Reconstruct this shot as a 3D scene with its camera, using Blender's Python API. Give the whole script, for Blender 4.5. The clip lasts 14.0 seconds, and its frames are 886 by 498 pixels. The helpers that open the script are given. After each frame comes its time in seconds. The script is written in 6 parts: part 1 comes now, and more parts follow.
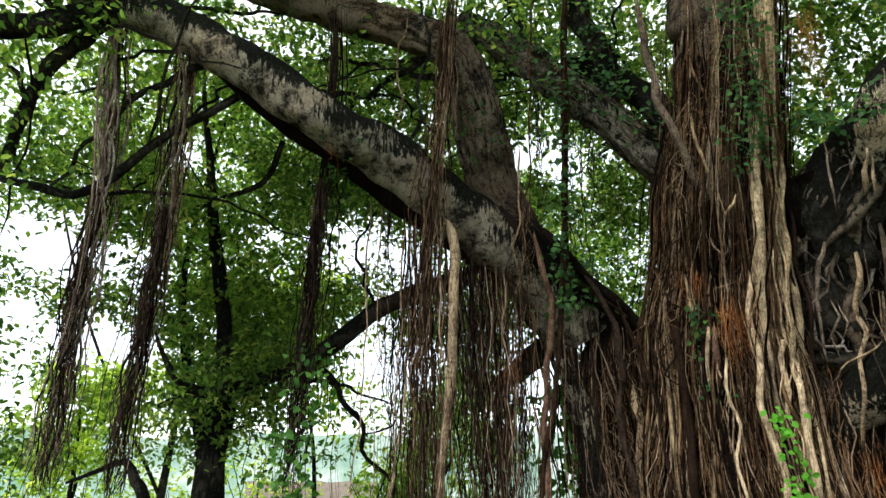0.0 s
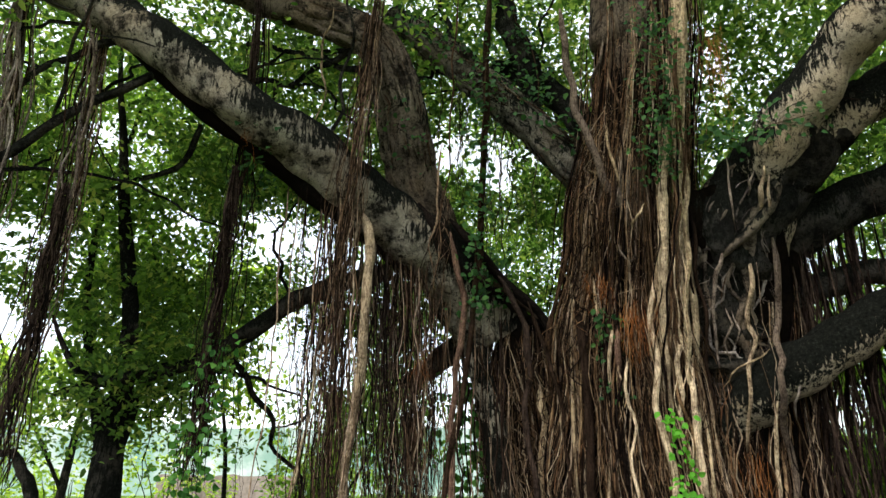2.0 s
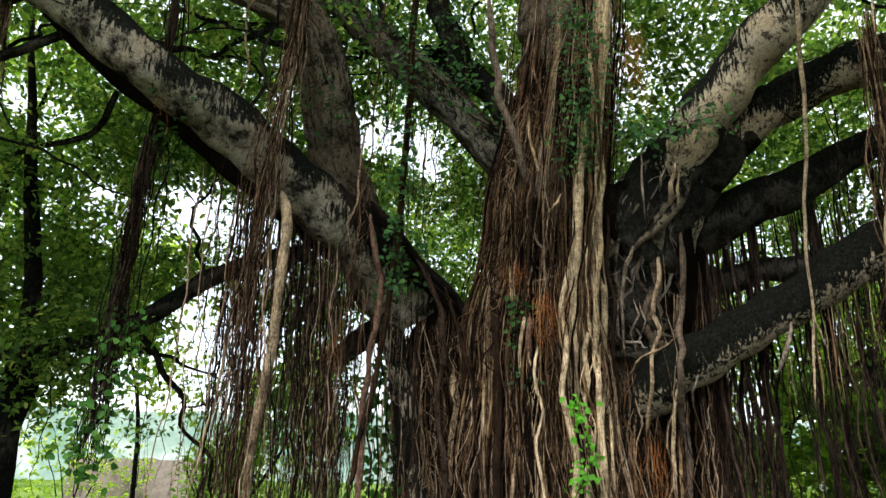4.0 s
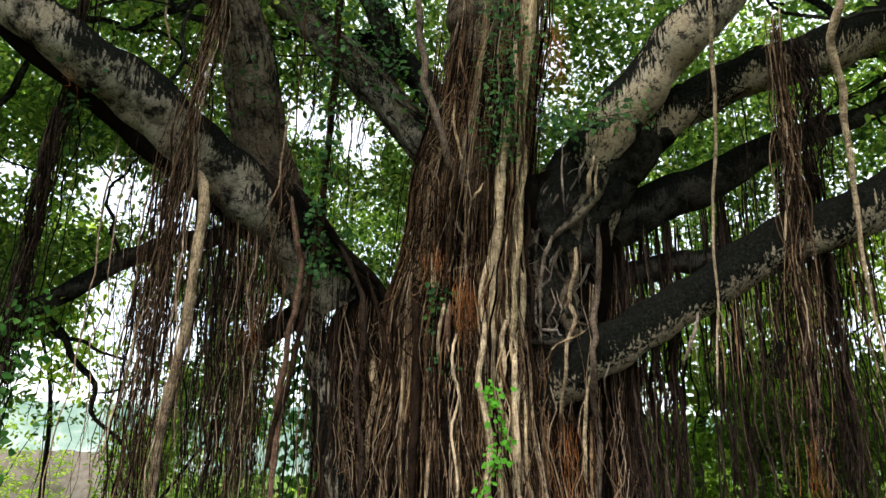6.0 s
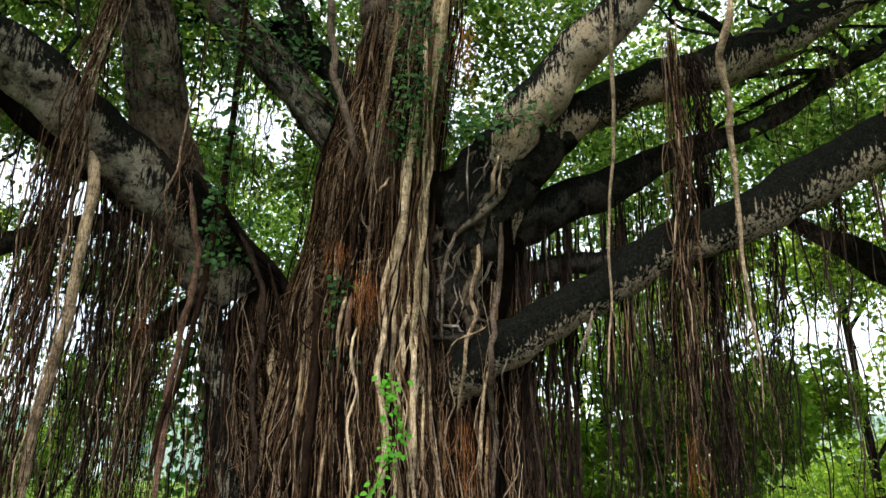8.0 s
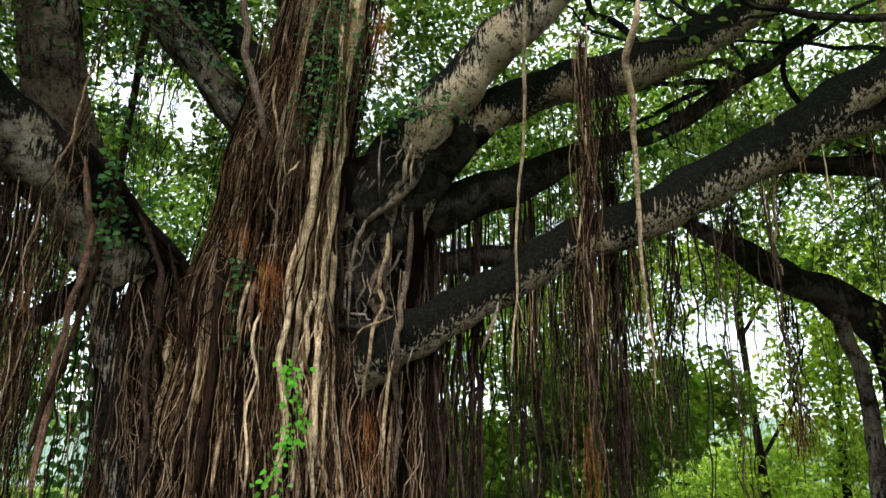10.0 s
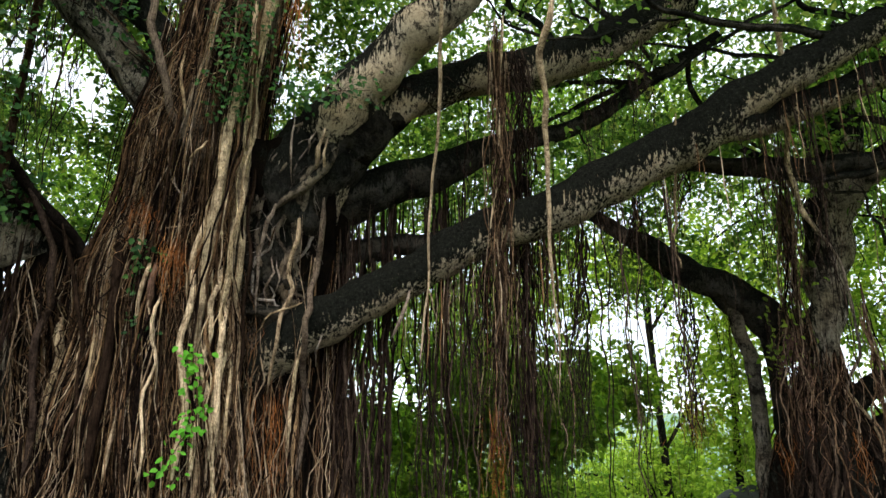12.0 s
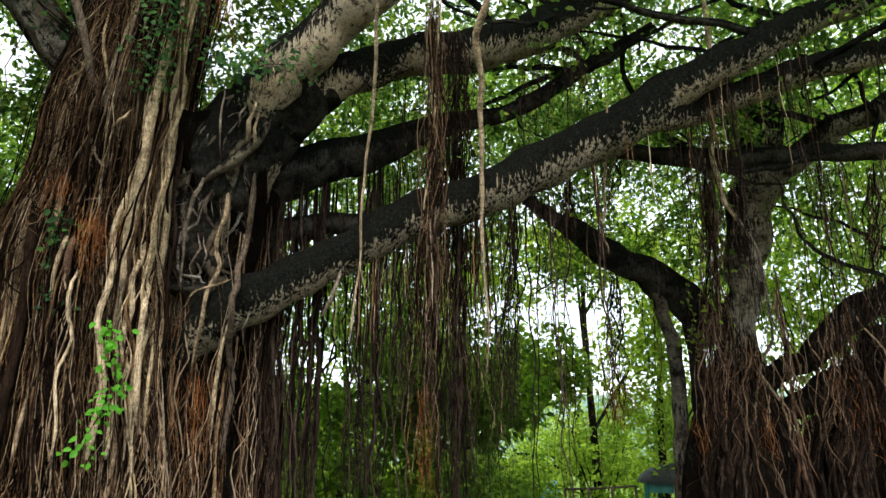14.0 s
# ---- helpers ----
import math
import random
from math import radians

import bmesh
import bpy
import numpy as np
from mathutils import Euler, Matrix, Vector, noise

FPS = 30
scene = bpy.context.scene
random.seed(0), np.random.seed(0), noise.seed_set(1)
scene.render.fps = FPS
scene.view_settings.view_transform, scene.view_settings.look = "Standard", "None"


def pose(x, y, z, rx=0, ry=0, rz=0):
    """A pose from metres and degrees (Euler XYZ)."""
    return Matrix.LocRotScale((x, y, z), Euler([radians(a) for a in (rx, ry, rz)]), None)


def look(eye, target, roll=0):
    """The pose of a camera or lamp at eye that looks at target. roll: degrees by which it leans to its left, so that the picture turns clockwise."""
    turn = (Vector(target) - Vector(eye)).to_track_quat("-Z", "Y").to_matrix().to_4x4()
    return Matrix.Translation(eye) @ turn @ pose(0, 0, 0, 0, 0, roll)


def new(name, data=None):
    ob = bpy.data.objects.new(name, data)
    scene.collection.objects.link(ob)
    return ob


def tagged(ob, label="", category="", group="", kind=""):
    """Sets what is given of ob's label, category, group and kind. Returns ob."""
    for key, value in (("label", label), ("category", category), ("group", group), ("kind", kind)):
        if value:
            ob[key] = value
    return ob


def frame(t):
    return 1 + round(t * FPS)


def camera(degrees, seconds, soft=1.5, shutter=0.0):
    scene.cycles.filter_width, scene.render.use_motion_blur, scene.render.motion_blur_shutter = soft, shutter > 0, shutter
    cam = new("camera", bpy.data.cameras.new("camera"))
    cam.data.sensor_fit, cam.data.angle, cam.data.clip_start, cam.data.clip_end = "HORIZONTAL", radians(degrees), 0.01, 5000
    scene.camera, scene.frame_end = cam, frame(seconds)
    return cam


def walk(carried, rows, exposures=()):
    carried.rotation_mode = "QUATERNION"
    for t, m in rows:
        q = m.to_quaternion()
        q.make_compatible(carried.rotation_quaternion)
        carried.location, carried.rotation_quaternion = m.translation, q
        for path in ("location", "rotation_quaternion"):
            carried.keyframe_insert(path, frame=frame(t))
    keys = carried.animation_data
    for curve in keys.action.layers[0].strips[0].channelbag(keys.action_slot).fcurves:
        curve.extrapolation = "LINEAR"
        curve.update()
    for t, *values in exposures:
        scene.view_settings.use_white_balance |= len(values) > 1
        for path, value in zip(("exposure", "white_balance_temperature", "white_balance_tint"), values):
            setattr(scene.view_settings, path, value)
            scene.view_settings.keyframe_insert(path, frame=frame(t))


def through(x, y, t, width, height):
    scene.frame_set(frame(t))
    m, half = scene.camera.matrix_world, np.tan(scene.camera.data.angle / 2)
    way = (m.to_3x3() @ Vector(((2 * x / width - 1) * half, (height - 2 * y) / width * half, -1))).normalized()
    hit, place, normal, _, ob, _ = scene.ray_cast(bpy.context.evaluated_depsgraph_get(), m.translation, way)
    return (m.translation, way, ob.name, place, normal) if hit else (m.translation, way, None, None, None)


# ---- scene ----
cam = camera(67.0, 14.0, 1.5)
PATH = [
    (0, (0.000, 0.000, 1.600), (-0.000, 1.891, 2.251), -0.20),
    (0.5, (0.053, -0.011, 1.604), (0.109, 1.880, 2.253), -0.21),
    (1, (0.097, -0.010, 1.606), (0.206, 1.879, 2.254), -0.03),
    (1.5, (0.128, -0.016, 1.614), (0.282, 1.872, 2.257), 0.16),
    (2, (0.162, -0.013, 1.599), (0.357, 1.872, 2.240), 0.45),
    (2.5, (0.218, -0.019, 1.596), (0.452, 1.865, 2.226), 0.74),
    (3, (0.256, -0.020, 1.590), (0.540, 1.860, 2.209), 0.83),
    (5.5, (0.467, -0.044, 1.504), (0.968, 1.796, 2.106), 1.07),
    (6, (0.502, -0.054, 1.497), (1.049, 1.775, 2.093), 0.85),
    (6.5, (0.537, -0.063, 1.477), (1.135, 1.750, 2.072), 0.84),
    (7, (0.578, -0.070, 1.446), (1.229, 1.722, 2.050), 0.72),
    (7.5, (0.632, -0.080, 1.415), (1.335, 1.689, 2.031), 0.80),
    (8, (0.683, -0.095, 1.417), (1.437, 1.653, 2.029), 0.68),
    (10.5, (0.839, -0.110, 1.285), (1.843, 1.505, 1.907), 0.39),
    (11, (0.878, -0.144, 1.274), (1.924, 1.444, 1.891), 0.27),
    (11.5, (0.902, -0.151, 1.252), (1.997, 1.405, 1.869), 0.05),
    (12, (0.913, -0.138, 1.234), (2.059, 1.382, 1.848), -0.27),
    (12.5, (0.929, -0.140, 1.219), (2.116, 1.351, 1.824), -0.39),
    (13, (0.959, -0.156, 1.204), (2.181, 1.312, 1.798), -0.61),
    (13.5, (0.980, -0.177, 1.207), (2.235, 1.269, 1.785), -0.52),
    (14, (0.987, -0.198, 1.216), (2.273, 1.227, 1.779), -0.43),
]
walk(cam, [(t, look(e, g, r)) for t, e, g, r in PATH])

# ---- light: an overcast white sky, one very soft sun ----
world = bpy.data.worlds.new("overcast_sky")
scene.world = world
world.use_nodes = True
wn, wl = world.node_tree.nodes, world.node_tree.links
wn.clear()
sky = wn.new("ShaderNodeTexSky")
sky.sky_type, sky.sun_disc = "NISHITA", False
sky.sun_elevation, sky.sun_rotation = radians(52), radians(205)
sky_bg, cloud_bg = wn.new("ShaderNodeBackground"), wn.new("ShaderNodeBackground")
sky_bg.inputs["Strength"].default_value = 0.08
cloud_bg.inputs["Color"].default_value = (0.95, 0.99, 0.97, 1)
cloud_bg.inputs["Strength"].default_value = 0.78
sky_sum, sky_out = wn.new("ShaderNodeAddShader"), wn.new("ShaderNodeOutputWorld")
wl.new(sky.outputs[0], sky_bg.inputs["Color"])
wl.new(sky_bg.outputs[0], sky_sum.inputs[0])
wl.new(cloud_bg.outputs[0], sky_sum.inputs[1])
wl.new(sky_sum.outputs[0], sky_out.inputs[0])
sun_data = bpy.data.lights.new("sun", "SUN")
sun_data.energy, sun_data.angle, sun_data.color = 2.2, radians(16), (1.0, 0.96, 0.88)
sun = new("sun", sun_data)
sun.matrix_world = look((-7, -8, 14), (0, 0, 0))
scene.view_settings.exposure = 1.04

# ---- materials ----
def material(name, rough=0.9):
    m = bpy.data.materials.new(name)
    m.use_nodes = True
    nt = m.node_tree
    bsdf = nt.nodes["Principled BSDF"]
    bsdf.inputs["Roughness"].default_value = rough
    bsdf.inputs["Specular IOR Level"].default_value = 0.08
    return m, nt, bsdf


def coords(nt, scale=(1, 1, 1)):
    geo = nt.nodes.new("ShaderNodeNewGeometry")
    mp = nt.nodes.new("ShaderNodeMapping")
    mp.inputs["Scale"].default_value = scale
    nt.links.new(geo.outputs["Position"], mp.inputs["Vector"])
    return mp.outputs[0], geo


def noise_tex(nt, vec, scale, detail=5.0, rough=0.6):
    n = nt.nodes.new("ShaderNodeTexNoise")
    n.inputs["Scale"].default_value, n.inputs["Detail"].default_value, n.inputs["Roughness"].default_value = scale, detail, rough
    nt.links.new(vec, n.inputs["Vector"])
    return n.outputs["Fac"]


def ramp(nt, fac, stops):
    r = nt.nodes.new("ShaderNodeValToRGB")
    while len(r.color_ramp.elements) < len(stops):
        r.color_ramp.elements.new(0.5)
    for e, (pos, col) in zip(r.color_ramp.elements, stops):
        e.position, e.color = pos, (*col, 1) if len(col) == 3 else col
    nt.links.new(fac, r.inputs["Fac"])
    return r.outputs["Color"]


def mix(nt, fac, a, b, kind="MIX"):
    n = nt.nodes.new("ShaderNodeMix")
    n.data_type, n.blend_type = "RGBA", kind
    for sock, val in ((n.inputs[0], fac), (n.inputs[6], a), (n.inputs[7], b)):
        if isinstance(val, bpy.types.NodeSocket):
            nt.links.new(val, sock)
        elif isinstance(val, tuple):
            sock.default_value = (*val, 1)
        else:
            sock.default_value = val
    return n.outputs[2]


def calc(nt, op, a, b=0.0):
    n = nt.nodes.new("ShaderNodeMath")
    n.operation = op
    for sock, val in ((n.inputs[0], a), (n.inputs[1], b)):
        if isinstance(val, bpy.types.NodeSocket):
            nt.links.new(val, sock)
        else:
            sock.default_value = val
    return n.outputs[0]


def bump(nt, bsdf, height, strength, dist):
    b = nt.nodes.new("ShaderNodeBump")
    b.inputs["Strength"].default_value, b.inputs["Distance"].default_value = strength, dist
    nt.links.new(height, b.inputs["Height"])
    nt.links.new(b.outputs[0], bsdf.inputs["Normal"])


def bark_material(name, pale, dark, moss_reach, speckle, cover=0.5, spread=3.6, drip=1.9):
    """Smooth fig bark: pale lichen patches, dark wet film that runs down from the upper side in sharp streaks."""
    m, nt, bsdf = material(name, 0.85)
    bsdf.inputs["Specular IOR Level"].default_value = 0.012
    vec, geo = coords(nt)
    streak_vec, _ = coords(nt, (1, 1, 0.13))
    sep = nt.nodes.new("ShaderNodeSeparateXYZ")
    nt.links.new(geo.outputs["Normal"], sep.inputs[0])
    patches = noise_tex(nt, vec, 4.2, 10, 0.72)
    broad = noise_tex(nt, vec, 1.5, 6, 0.6)
    fine = noise_tex(nt, vec, 40, 8, 0.8)
    grit = noise_tex(nt, vec, 150, 4, 0.7)
    streak = noise_tex(nt, streak_vec, 40, 6, 0.7)
    mid = tuple(0.5 * p + 0.5 * d for p, d in zip(pale, dark))
    body = ramp(nt, patches, [(cover - 0.10, dark), (cover - 0.03, mid), (cover + 0.05, pale)])
    tint = ramp(nt, broad, [(0.35, (0.95, 0.86, 0.74)), (0.5, (1, 1, 1)), (0.66, (0.90, 1.0, 0.86))])
    body = mix(nt, 0.8, body, tint, "MULTIPLY")
    body = mix(nt, 0.85, body, ramp(nt, fine, [(0.34, (0.16, 0.14, 0.12)), (0.47, (0.9, 0.9, 0.9)), (0.62, (1.2, 1.2, 1.2))]), "MULTIPLY")
    body = mix(nt, 0.5, body, ramp(nt, grit, [(0.38, (0.4, 0.38, 0.35)), (0.55, (1.1, 1.1, 1.1))]), "MULTIPLY")
    spots = ramp(nt, noise_tex(nt, vec, speckle, 7, 0.85), [(0.545, (0, 0, 0)), (0.565, (1, 1, 1))])
    body = mix(nt, calc(nt, "MULTIPLY", spots, 0.9), body, dark)
    edge = calc(nt, "ADD", calc(nt, "MULTIPLY", sep.outputs["Z"], 0.75), calc(nt, "MULTIPLY", calc(nt, "SUBTRACT", streak, 0.5), drip))
    edge = calc(nt, "ADD", edge, calc(nt, "MULTIPLY", calc(nt, "SUBTRACT", fine, 0.5), 0.8))
    edge = calc(nt, "ADD", edge, calc(nt, "MULTIPLY", calc(nt, "SUBTRACT", broad, 0.5), spread))
    film = ramp(nt, calc(nt, "ADD", edge, moss_reach), [(0.42, (0, 0, 0)), (0.56, (1, 1, 1))])
    moss = ramp(nt, fine, [(0.38, (0.004, 0.004, 0.0036)), (0.55, (0.012, 0.0125, 0.010)), (0.66, (0.032, 0.034, 0.027)), (0.74, (0.07, 0.075, 0.06))])
    nt.links.new(mix(nt, film, body, moss), bsdf.inputs["Base Color"])
    relief = calc(nt, "ADD", calc(nt, "ADD", fine, calc(nt, "MULTIPLY", patches, 2.0)), calc(nt, "MULTIPLY", grit, 0.4))
    bump(nt, bsdf, relief, 1.0, 0.035)
    return m


def root_material(name, stops, per_island):
    """Aerial roots: each one its own brown, with lengthwise grain, rings, dark stains and pale worn stretches."""
    m, nt, bsdf = material(name, 0.8)
    bsdf.inputs["Specular IOR Level"].default_value = 0.02
    vec, geo = coords(nt)
    grain_vec, _ = coords(nt, (1, 1, 0.07))
    ring_vec, _ = coords(nt, (0.3, 0.3, 1))
    if per_island:
        rnd = geo.outputs["Random Per Island"]
    else:
        rnd = nt.nodes.new("ShaderNodeObjectInfo").outputs["Random"]
    tone = ramp(nt, rnd, stops)
    grain = noise_tex(nt, grain_vec, 120, 6, 0.7)
    knots = noise_tex(nt, vec, 7, 7, 0.75)
    rings = noise_tex(nt, ring_vec, 60, 4, 0.6)
    col = mix(nt, 0.85, tone, ramp(nt, grain, [(0.40, (0.25, 0.22, 0.19)), (0.55, (1.2, 1.16, 1.08))]), "MULTIPLY")
    col = mix(nt, 0.7, col, ramp(nt, knots, [(0.38, (0.16, 0.13, 0.11)), (0.5, (0.85, 0.85, 0.85)), (0.64, (1.45, 1.42, 1.35))]), "MULTIPLY")
    col = mix(nt, 0.45, col, ramp(nt, rings, [(0.4, (0.5, 0.45, 0.4)), (0.55, (1.1, 1.1, 1.1))]), "MULTIPLY")
    nt.links.new(col, bsdf.inputs["Base Color"])
    bump(nt, bsdf, calc(nt, "ADD", calc(nt, "ADD", grain, rings), calc(nt, "MULTIPLY", knots, 1.5)), 1.0, 0.012)
    return m


def leaf_material(name, stops, through=0.45, gloss=0.45):
    m, nt, bsdf = material(name, gloss)
    vec, geo = coords(nt)
    tone = ramp(nt, geo.outputs["Random Per Island"], stops)
    tone = mix(nt, 0.5, tone, ramp(nt, noise_tex(nt, vec, 0.9, 3), [(0.35, (0.55, 0.6, 0.5)), (0.65, (1.2, 1.15, 0.9))]), "MULTIPLY")
    nt.links.new(tone, bsdf.inputs["Base Color"])
    tr, sh = nt.nodes.new("ShaderNodeBsdfTranslucent"), nt.nodes.new("ShaderNodeMixShader")
    nt.links.new(mix(nt, 1.0, tone, (2.4, 2.6, 1.6), "MULTIPLY"), tr.inputs["Color"])
    sh.inputs[0].default_value = through
    nt.links.new(bsdf.outputs[0], sh.inputs[1])
    nt.links.new(tr.outputs[0], sh.inputs[2])
    nt.links.new(sh.outputs[0], nt.nodes["Material Output"].inputs["Surface"])
    return m


TAN, PALE_TAN = (0.40, 0.275, 0.1624), (0.62, 0.49, 0.348)
ROOT_STOPS = [(0.0, (0.006, 0.004, 0.00348)), (0.42, (0.014, 0.009, 0.00696)), (0.58, (0.042, 0.026, 0.0174)), (0.70, (0.12, 0.072, 0.04176)), (0.80, (0.23, 0.145, 0.0812)), (0.85, (0.15, 0.075, 0.03828)),
              (0.90, TAN), (0.96, (0.36, 0.29, 0.232)), (1.0, PALE_TAN)]
HANG_STOPS = [(0.0, (0.012, 0.009, 0.00812)), (0.4, (0.035, 0.022, 0.01624)), (0.62, (0.10, 0.06, 0.03828)), (0.82, (0.22, 0.145, 0.0928)), (1.0, (0.40, 0.30, 0.2204))]
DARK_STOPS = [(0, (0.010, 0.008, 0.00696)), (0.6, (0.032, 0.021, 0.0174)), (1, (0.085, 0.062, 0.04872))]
mat_bark = bark_material("fig_bark", (0.37, 0.325, 0.25), (0.018, 0.016, 0.013), 0.56, 13, 0.49, 2.6, 2.4)
mat_bark_dark = bark_material("wet_fig_bark", (0.46, 0.385, 0.28), (0.014, 0.012, 0.010), 0.96, 14, 0.40, 3.0, 3.0)
mat_bark_pale = bark_material("pale_fig_bark", (0.48, 0.41, 0.31), (0.016, 0.013, 0.011), 0.62, 12, 0.42, 3.0, 3.4)
mat_bark_ridge = bark_material("furrowed_fig_bark", (0.20, 0.158, 0.118), (0.018, 0.014, 0.011), 0.30, 12, 0.48, 2.6, 2.4)
mat_bark_mossy = bark_material("mossy_fig_bark", (0.19, 0.17, 0.135), (0.016, 0.014, 0.011), 0.36, 12, 0.50, 2.6, 2.4)
mat_bark_streak = bark_material("streaked_fig_bark", (0.46, 0.39, 0.285), (0.014, 0.012, 0.010), 0.99, 16, 0.40, 1.4, 2.6)
# Fig bark darkened in base colour to stand for shaded rear limbs and bases.
mat_bark_shaded = bark_material("shaded_fig_bark", (0.060, 0.055, 0.047), (0.010, 0.0095, 0.0085), 0.6, 18)
mat_trunk_bark = bark_material("upper_trunk_bark", (0.15, 0.118, 0.088), (0.022, 0.017, 0.013), 0.25, 14, 0.46)
# Near-black base colour: shade between clinging roots put into the core.
mat_deep_shade = bark_material("deep_shade_bark", (0.010, 0.007, 0.005), (0.004, 0.003, 0.0025), 0.1, 20)
mat_root = root_material("aerial_root_bark", ROOT_STOPS, False)
mat_root_pale = root_material("pale_root_bark", [(0.0, (0.34, 0.25, 0.1566)), (0.5, (0.52, 0.415, 0.2784)), (1.0, PALE_TAN)], False)
mat_fine = root_material("fine_root_bark", [(0.0, (0.09, 0.058, 0.03712)), (0.5, (0.24, 0.165, 0.1044)), (0.8, (0.40, 0.31, 0.232)), (1.0, PALE_TAN)], True)
mat_grey_fine = root_material("grey_rootlet_bark", [(0.0, (0.05, 0.042, 0.03944)), (0.6, (0.16, 0.135, 0.1218)), (1.0, (0.34, 0.30, 0.2784))], True)
mat_smooth = root_material("smooth_root_bark", [(0.0, (0.40, 0.305, 0.2088)), (1.0, (0.46, 0.36, 0.2552))], False)
mat_roots = root_material("matted_root_bark", ROOT_STOPS, True)
mat_hang = root_material("hanging_root_bark", HANG_STOPS, True)
# Darker copy of the hanging root bark: backlit shade put into its colour.
mat_hang_shaded = root_material("shaded_hanging_root_bark", DARK_STOPS, True)
mat_hang_one = root_material("single_hanging_root_bark", HANG_STOPS, False)
mat_grey_one = root_material("grey_hanging_root_bark", [(0, (0.10, 0.075, 0.058)), (0.6, (0.22, 0.175, 0.145)), (1, (0.32, 0.275, 0.2378))], False)
mat_red_one = root_material("red_brown_root_bark", [(0, (0.11, 0.066, 0.04872)), (1, (0.17, 0.105, 0.07888))], False)
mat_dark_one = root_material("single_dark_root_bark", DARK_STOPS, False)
mat_red = root_material("rusty_root_hair", [(0, (0.10, 0.035, 0.01392)), (0.6, (0.26, 0.095, 0.029)), (1, (0.45, 0.2, 0.0696))], True)
mat_leaf = leaf_material("fig_leaf", [(0, (0.024, 0.049, 0.013)), (0.45, (0.063, 0.115, 0.029)), (0.8, (0.133, 0.206, 0.050)), (1, (0.259, 0.271, 0.081))], 0.60)
mat_leaf_light = leaf_material("young_leaf", [(0, (0.085, 0.140, 0.018)), (0.6, (0.180, 0.255, 0.036)), (1, (0.330, 0.380, 0.079))], 0.6)
mat_leaf_far = leaf_material("tree_leaf", [(0, (0.048, 0.092, 0.016)), (0.6, (0.105, 0.177, 0.027)), (1, (0.220, 0.281, 0.052))], 0.6)
mat_ivy = leaf_material("ivy_leaf", [(0, (0.016, 0.045, 0.017)), (0.7, (0.035, 0.09, 0.028)), (1, (0.07, 0.15, 0.04))], 0.35)
mat_ivy_mid = leaf_material("vine_leaf", [(0, (0.025, 0.085, 0.018)), (0.7, (0.055, 0.15, 0.03)), (1, (0.10, 0.21, 0.05))], 0.4)
mat_ivy_bright = leaf_material("bright_vine_leaf", [(0, (0.05, 0.20, 0.02)), (1, (0.13, 0.38, 0.04))], 0.4)

# ---- mesh helpers ----
class Mesh:
    """Collects vertices and quads; made() turns them into one mesh."""

    def __init__(self):
        self.v, self.f, self.n = [], [], 0

    def add(self, v, f):
        self.v.append(np.asarray(v, float))
        self.f.append(np.asarray(f, int) + self.n)
        self.n += len(v)

    def made(self, name, mat):
        v, f = np.concatenate(self.v), np.concatenate(self.f)
        me = bpy.data.meshes.new(name)
        me.vertices.add(len(v))
        me.vertices.foreach_set("co", v.astype(np.float32).ravel())
        me.loops.add(f.size)
        me.loops.foreach_set("vertex_index", f.astype(np.int32).ravel())
        me.polygons.add(len(f))
        me.polygons.foreach_set("loop_start", np.arange(0, f.size, f.shape[1], dtype=np.int32))
        me.update(calc_edges=True)
        me.validate()
        me.polygons.foreach_set("use_smooth", np.ones(len(me.polygons), bool))
        me.materials.append(mat)
        return me


def part(name, mesh, mat, parent=None, label="", kind=""):
    ob = new(name, mesh.made(name, mat))
    ob.parent = parent
    return tagged(ob, label, "", "", kind)


def thing(name, at, label, category, group="", kind=""):
    ob = new(name)
    ob.empty_display_size = 0.2
    return tagged(ob, label, category, group, kind)


def spline(ctrl, step):
    """A smooth line through the control rows, in steps of about that length."""
    c = np.asarray(ctrl, float)
    c = np.vstack([2 * c[0] - c[1], c, 2 * c[-1] - c[-2]])
    out = []
    for i in range(1, len(c) - 2):
        n = max(2, int(np.linalg.norm(c[i + 1, :3] - c[i, :3]) / step))
        t = np.linspace(0, 1, n, endpoint=False)[:, None]
        a, b, d, e = c[i - 1], c[i], c[i + 1], c[i + 2]
        out.append(0.5 * (2 * b + (d - a) * t + (2 * a - 5 * b + 4 * d - e) * t ** 2 + (3 * b - a - 3 * d + e) * t ** 3))
    return np.vstack(out + [c[-2:-1]])


def waves(rng, n, count, lo, hi):
    """A smooth wander of about unit size along n steps."""
    s = np.linspace(0, 1, n)
    y = np.zeros(n)
    for _ in range(count):
        k = rng.uniform(lo, hi)
        y += np.sin(2 * np.pi * (k * s + rng.random())) / (0.5 + 0.25 * k)
    return y / count ** 0.5


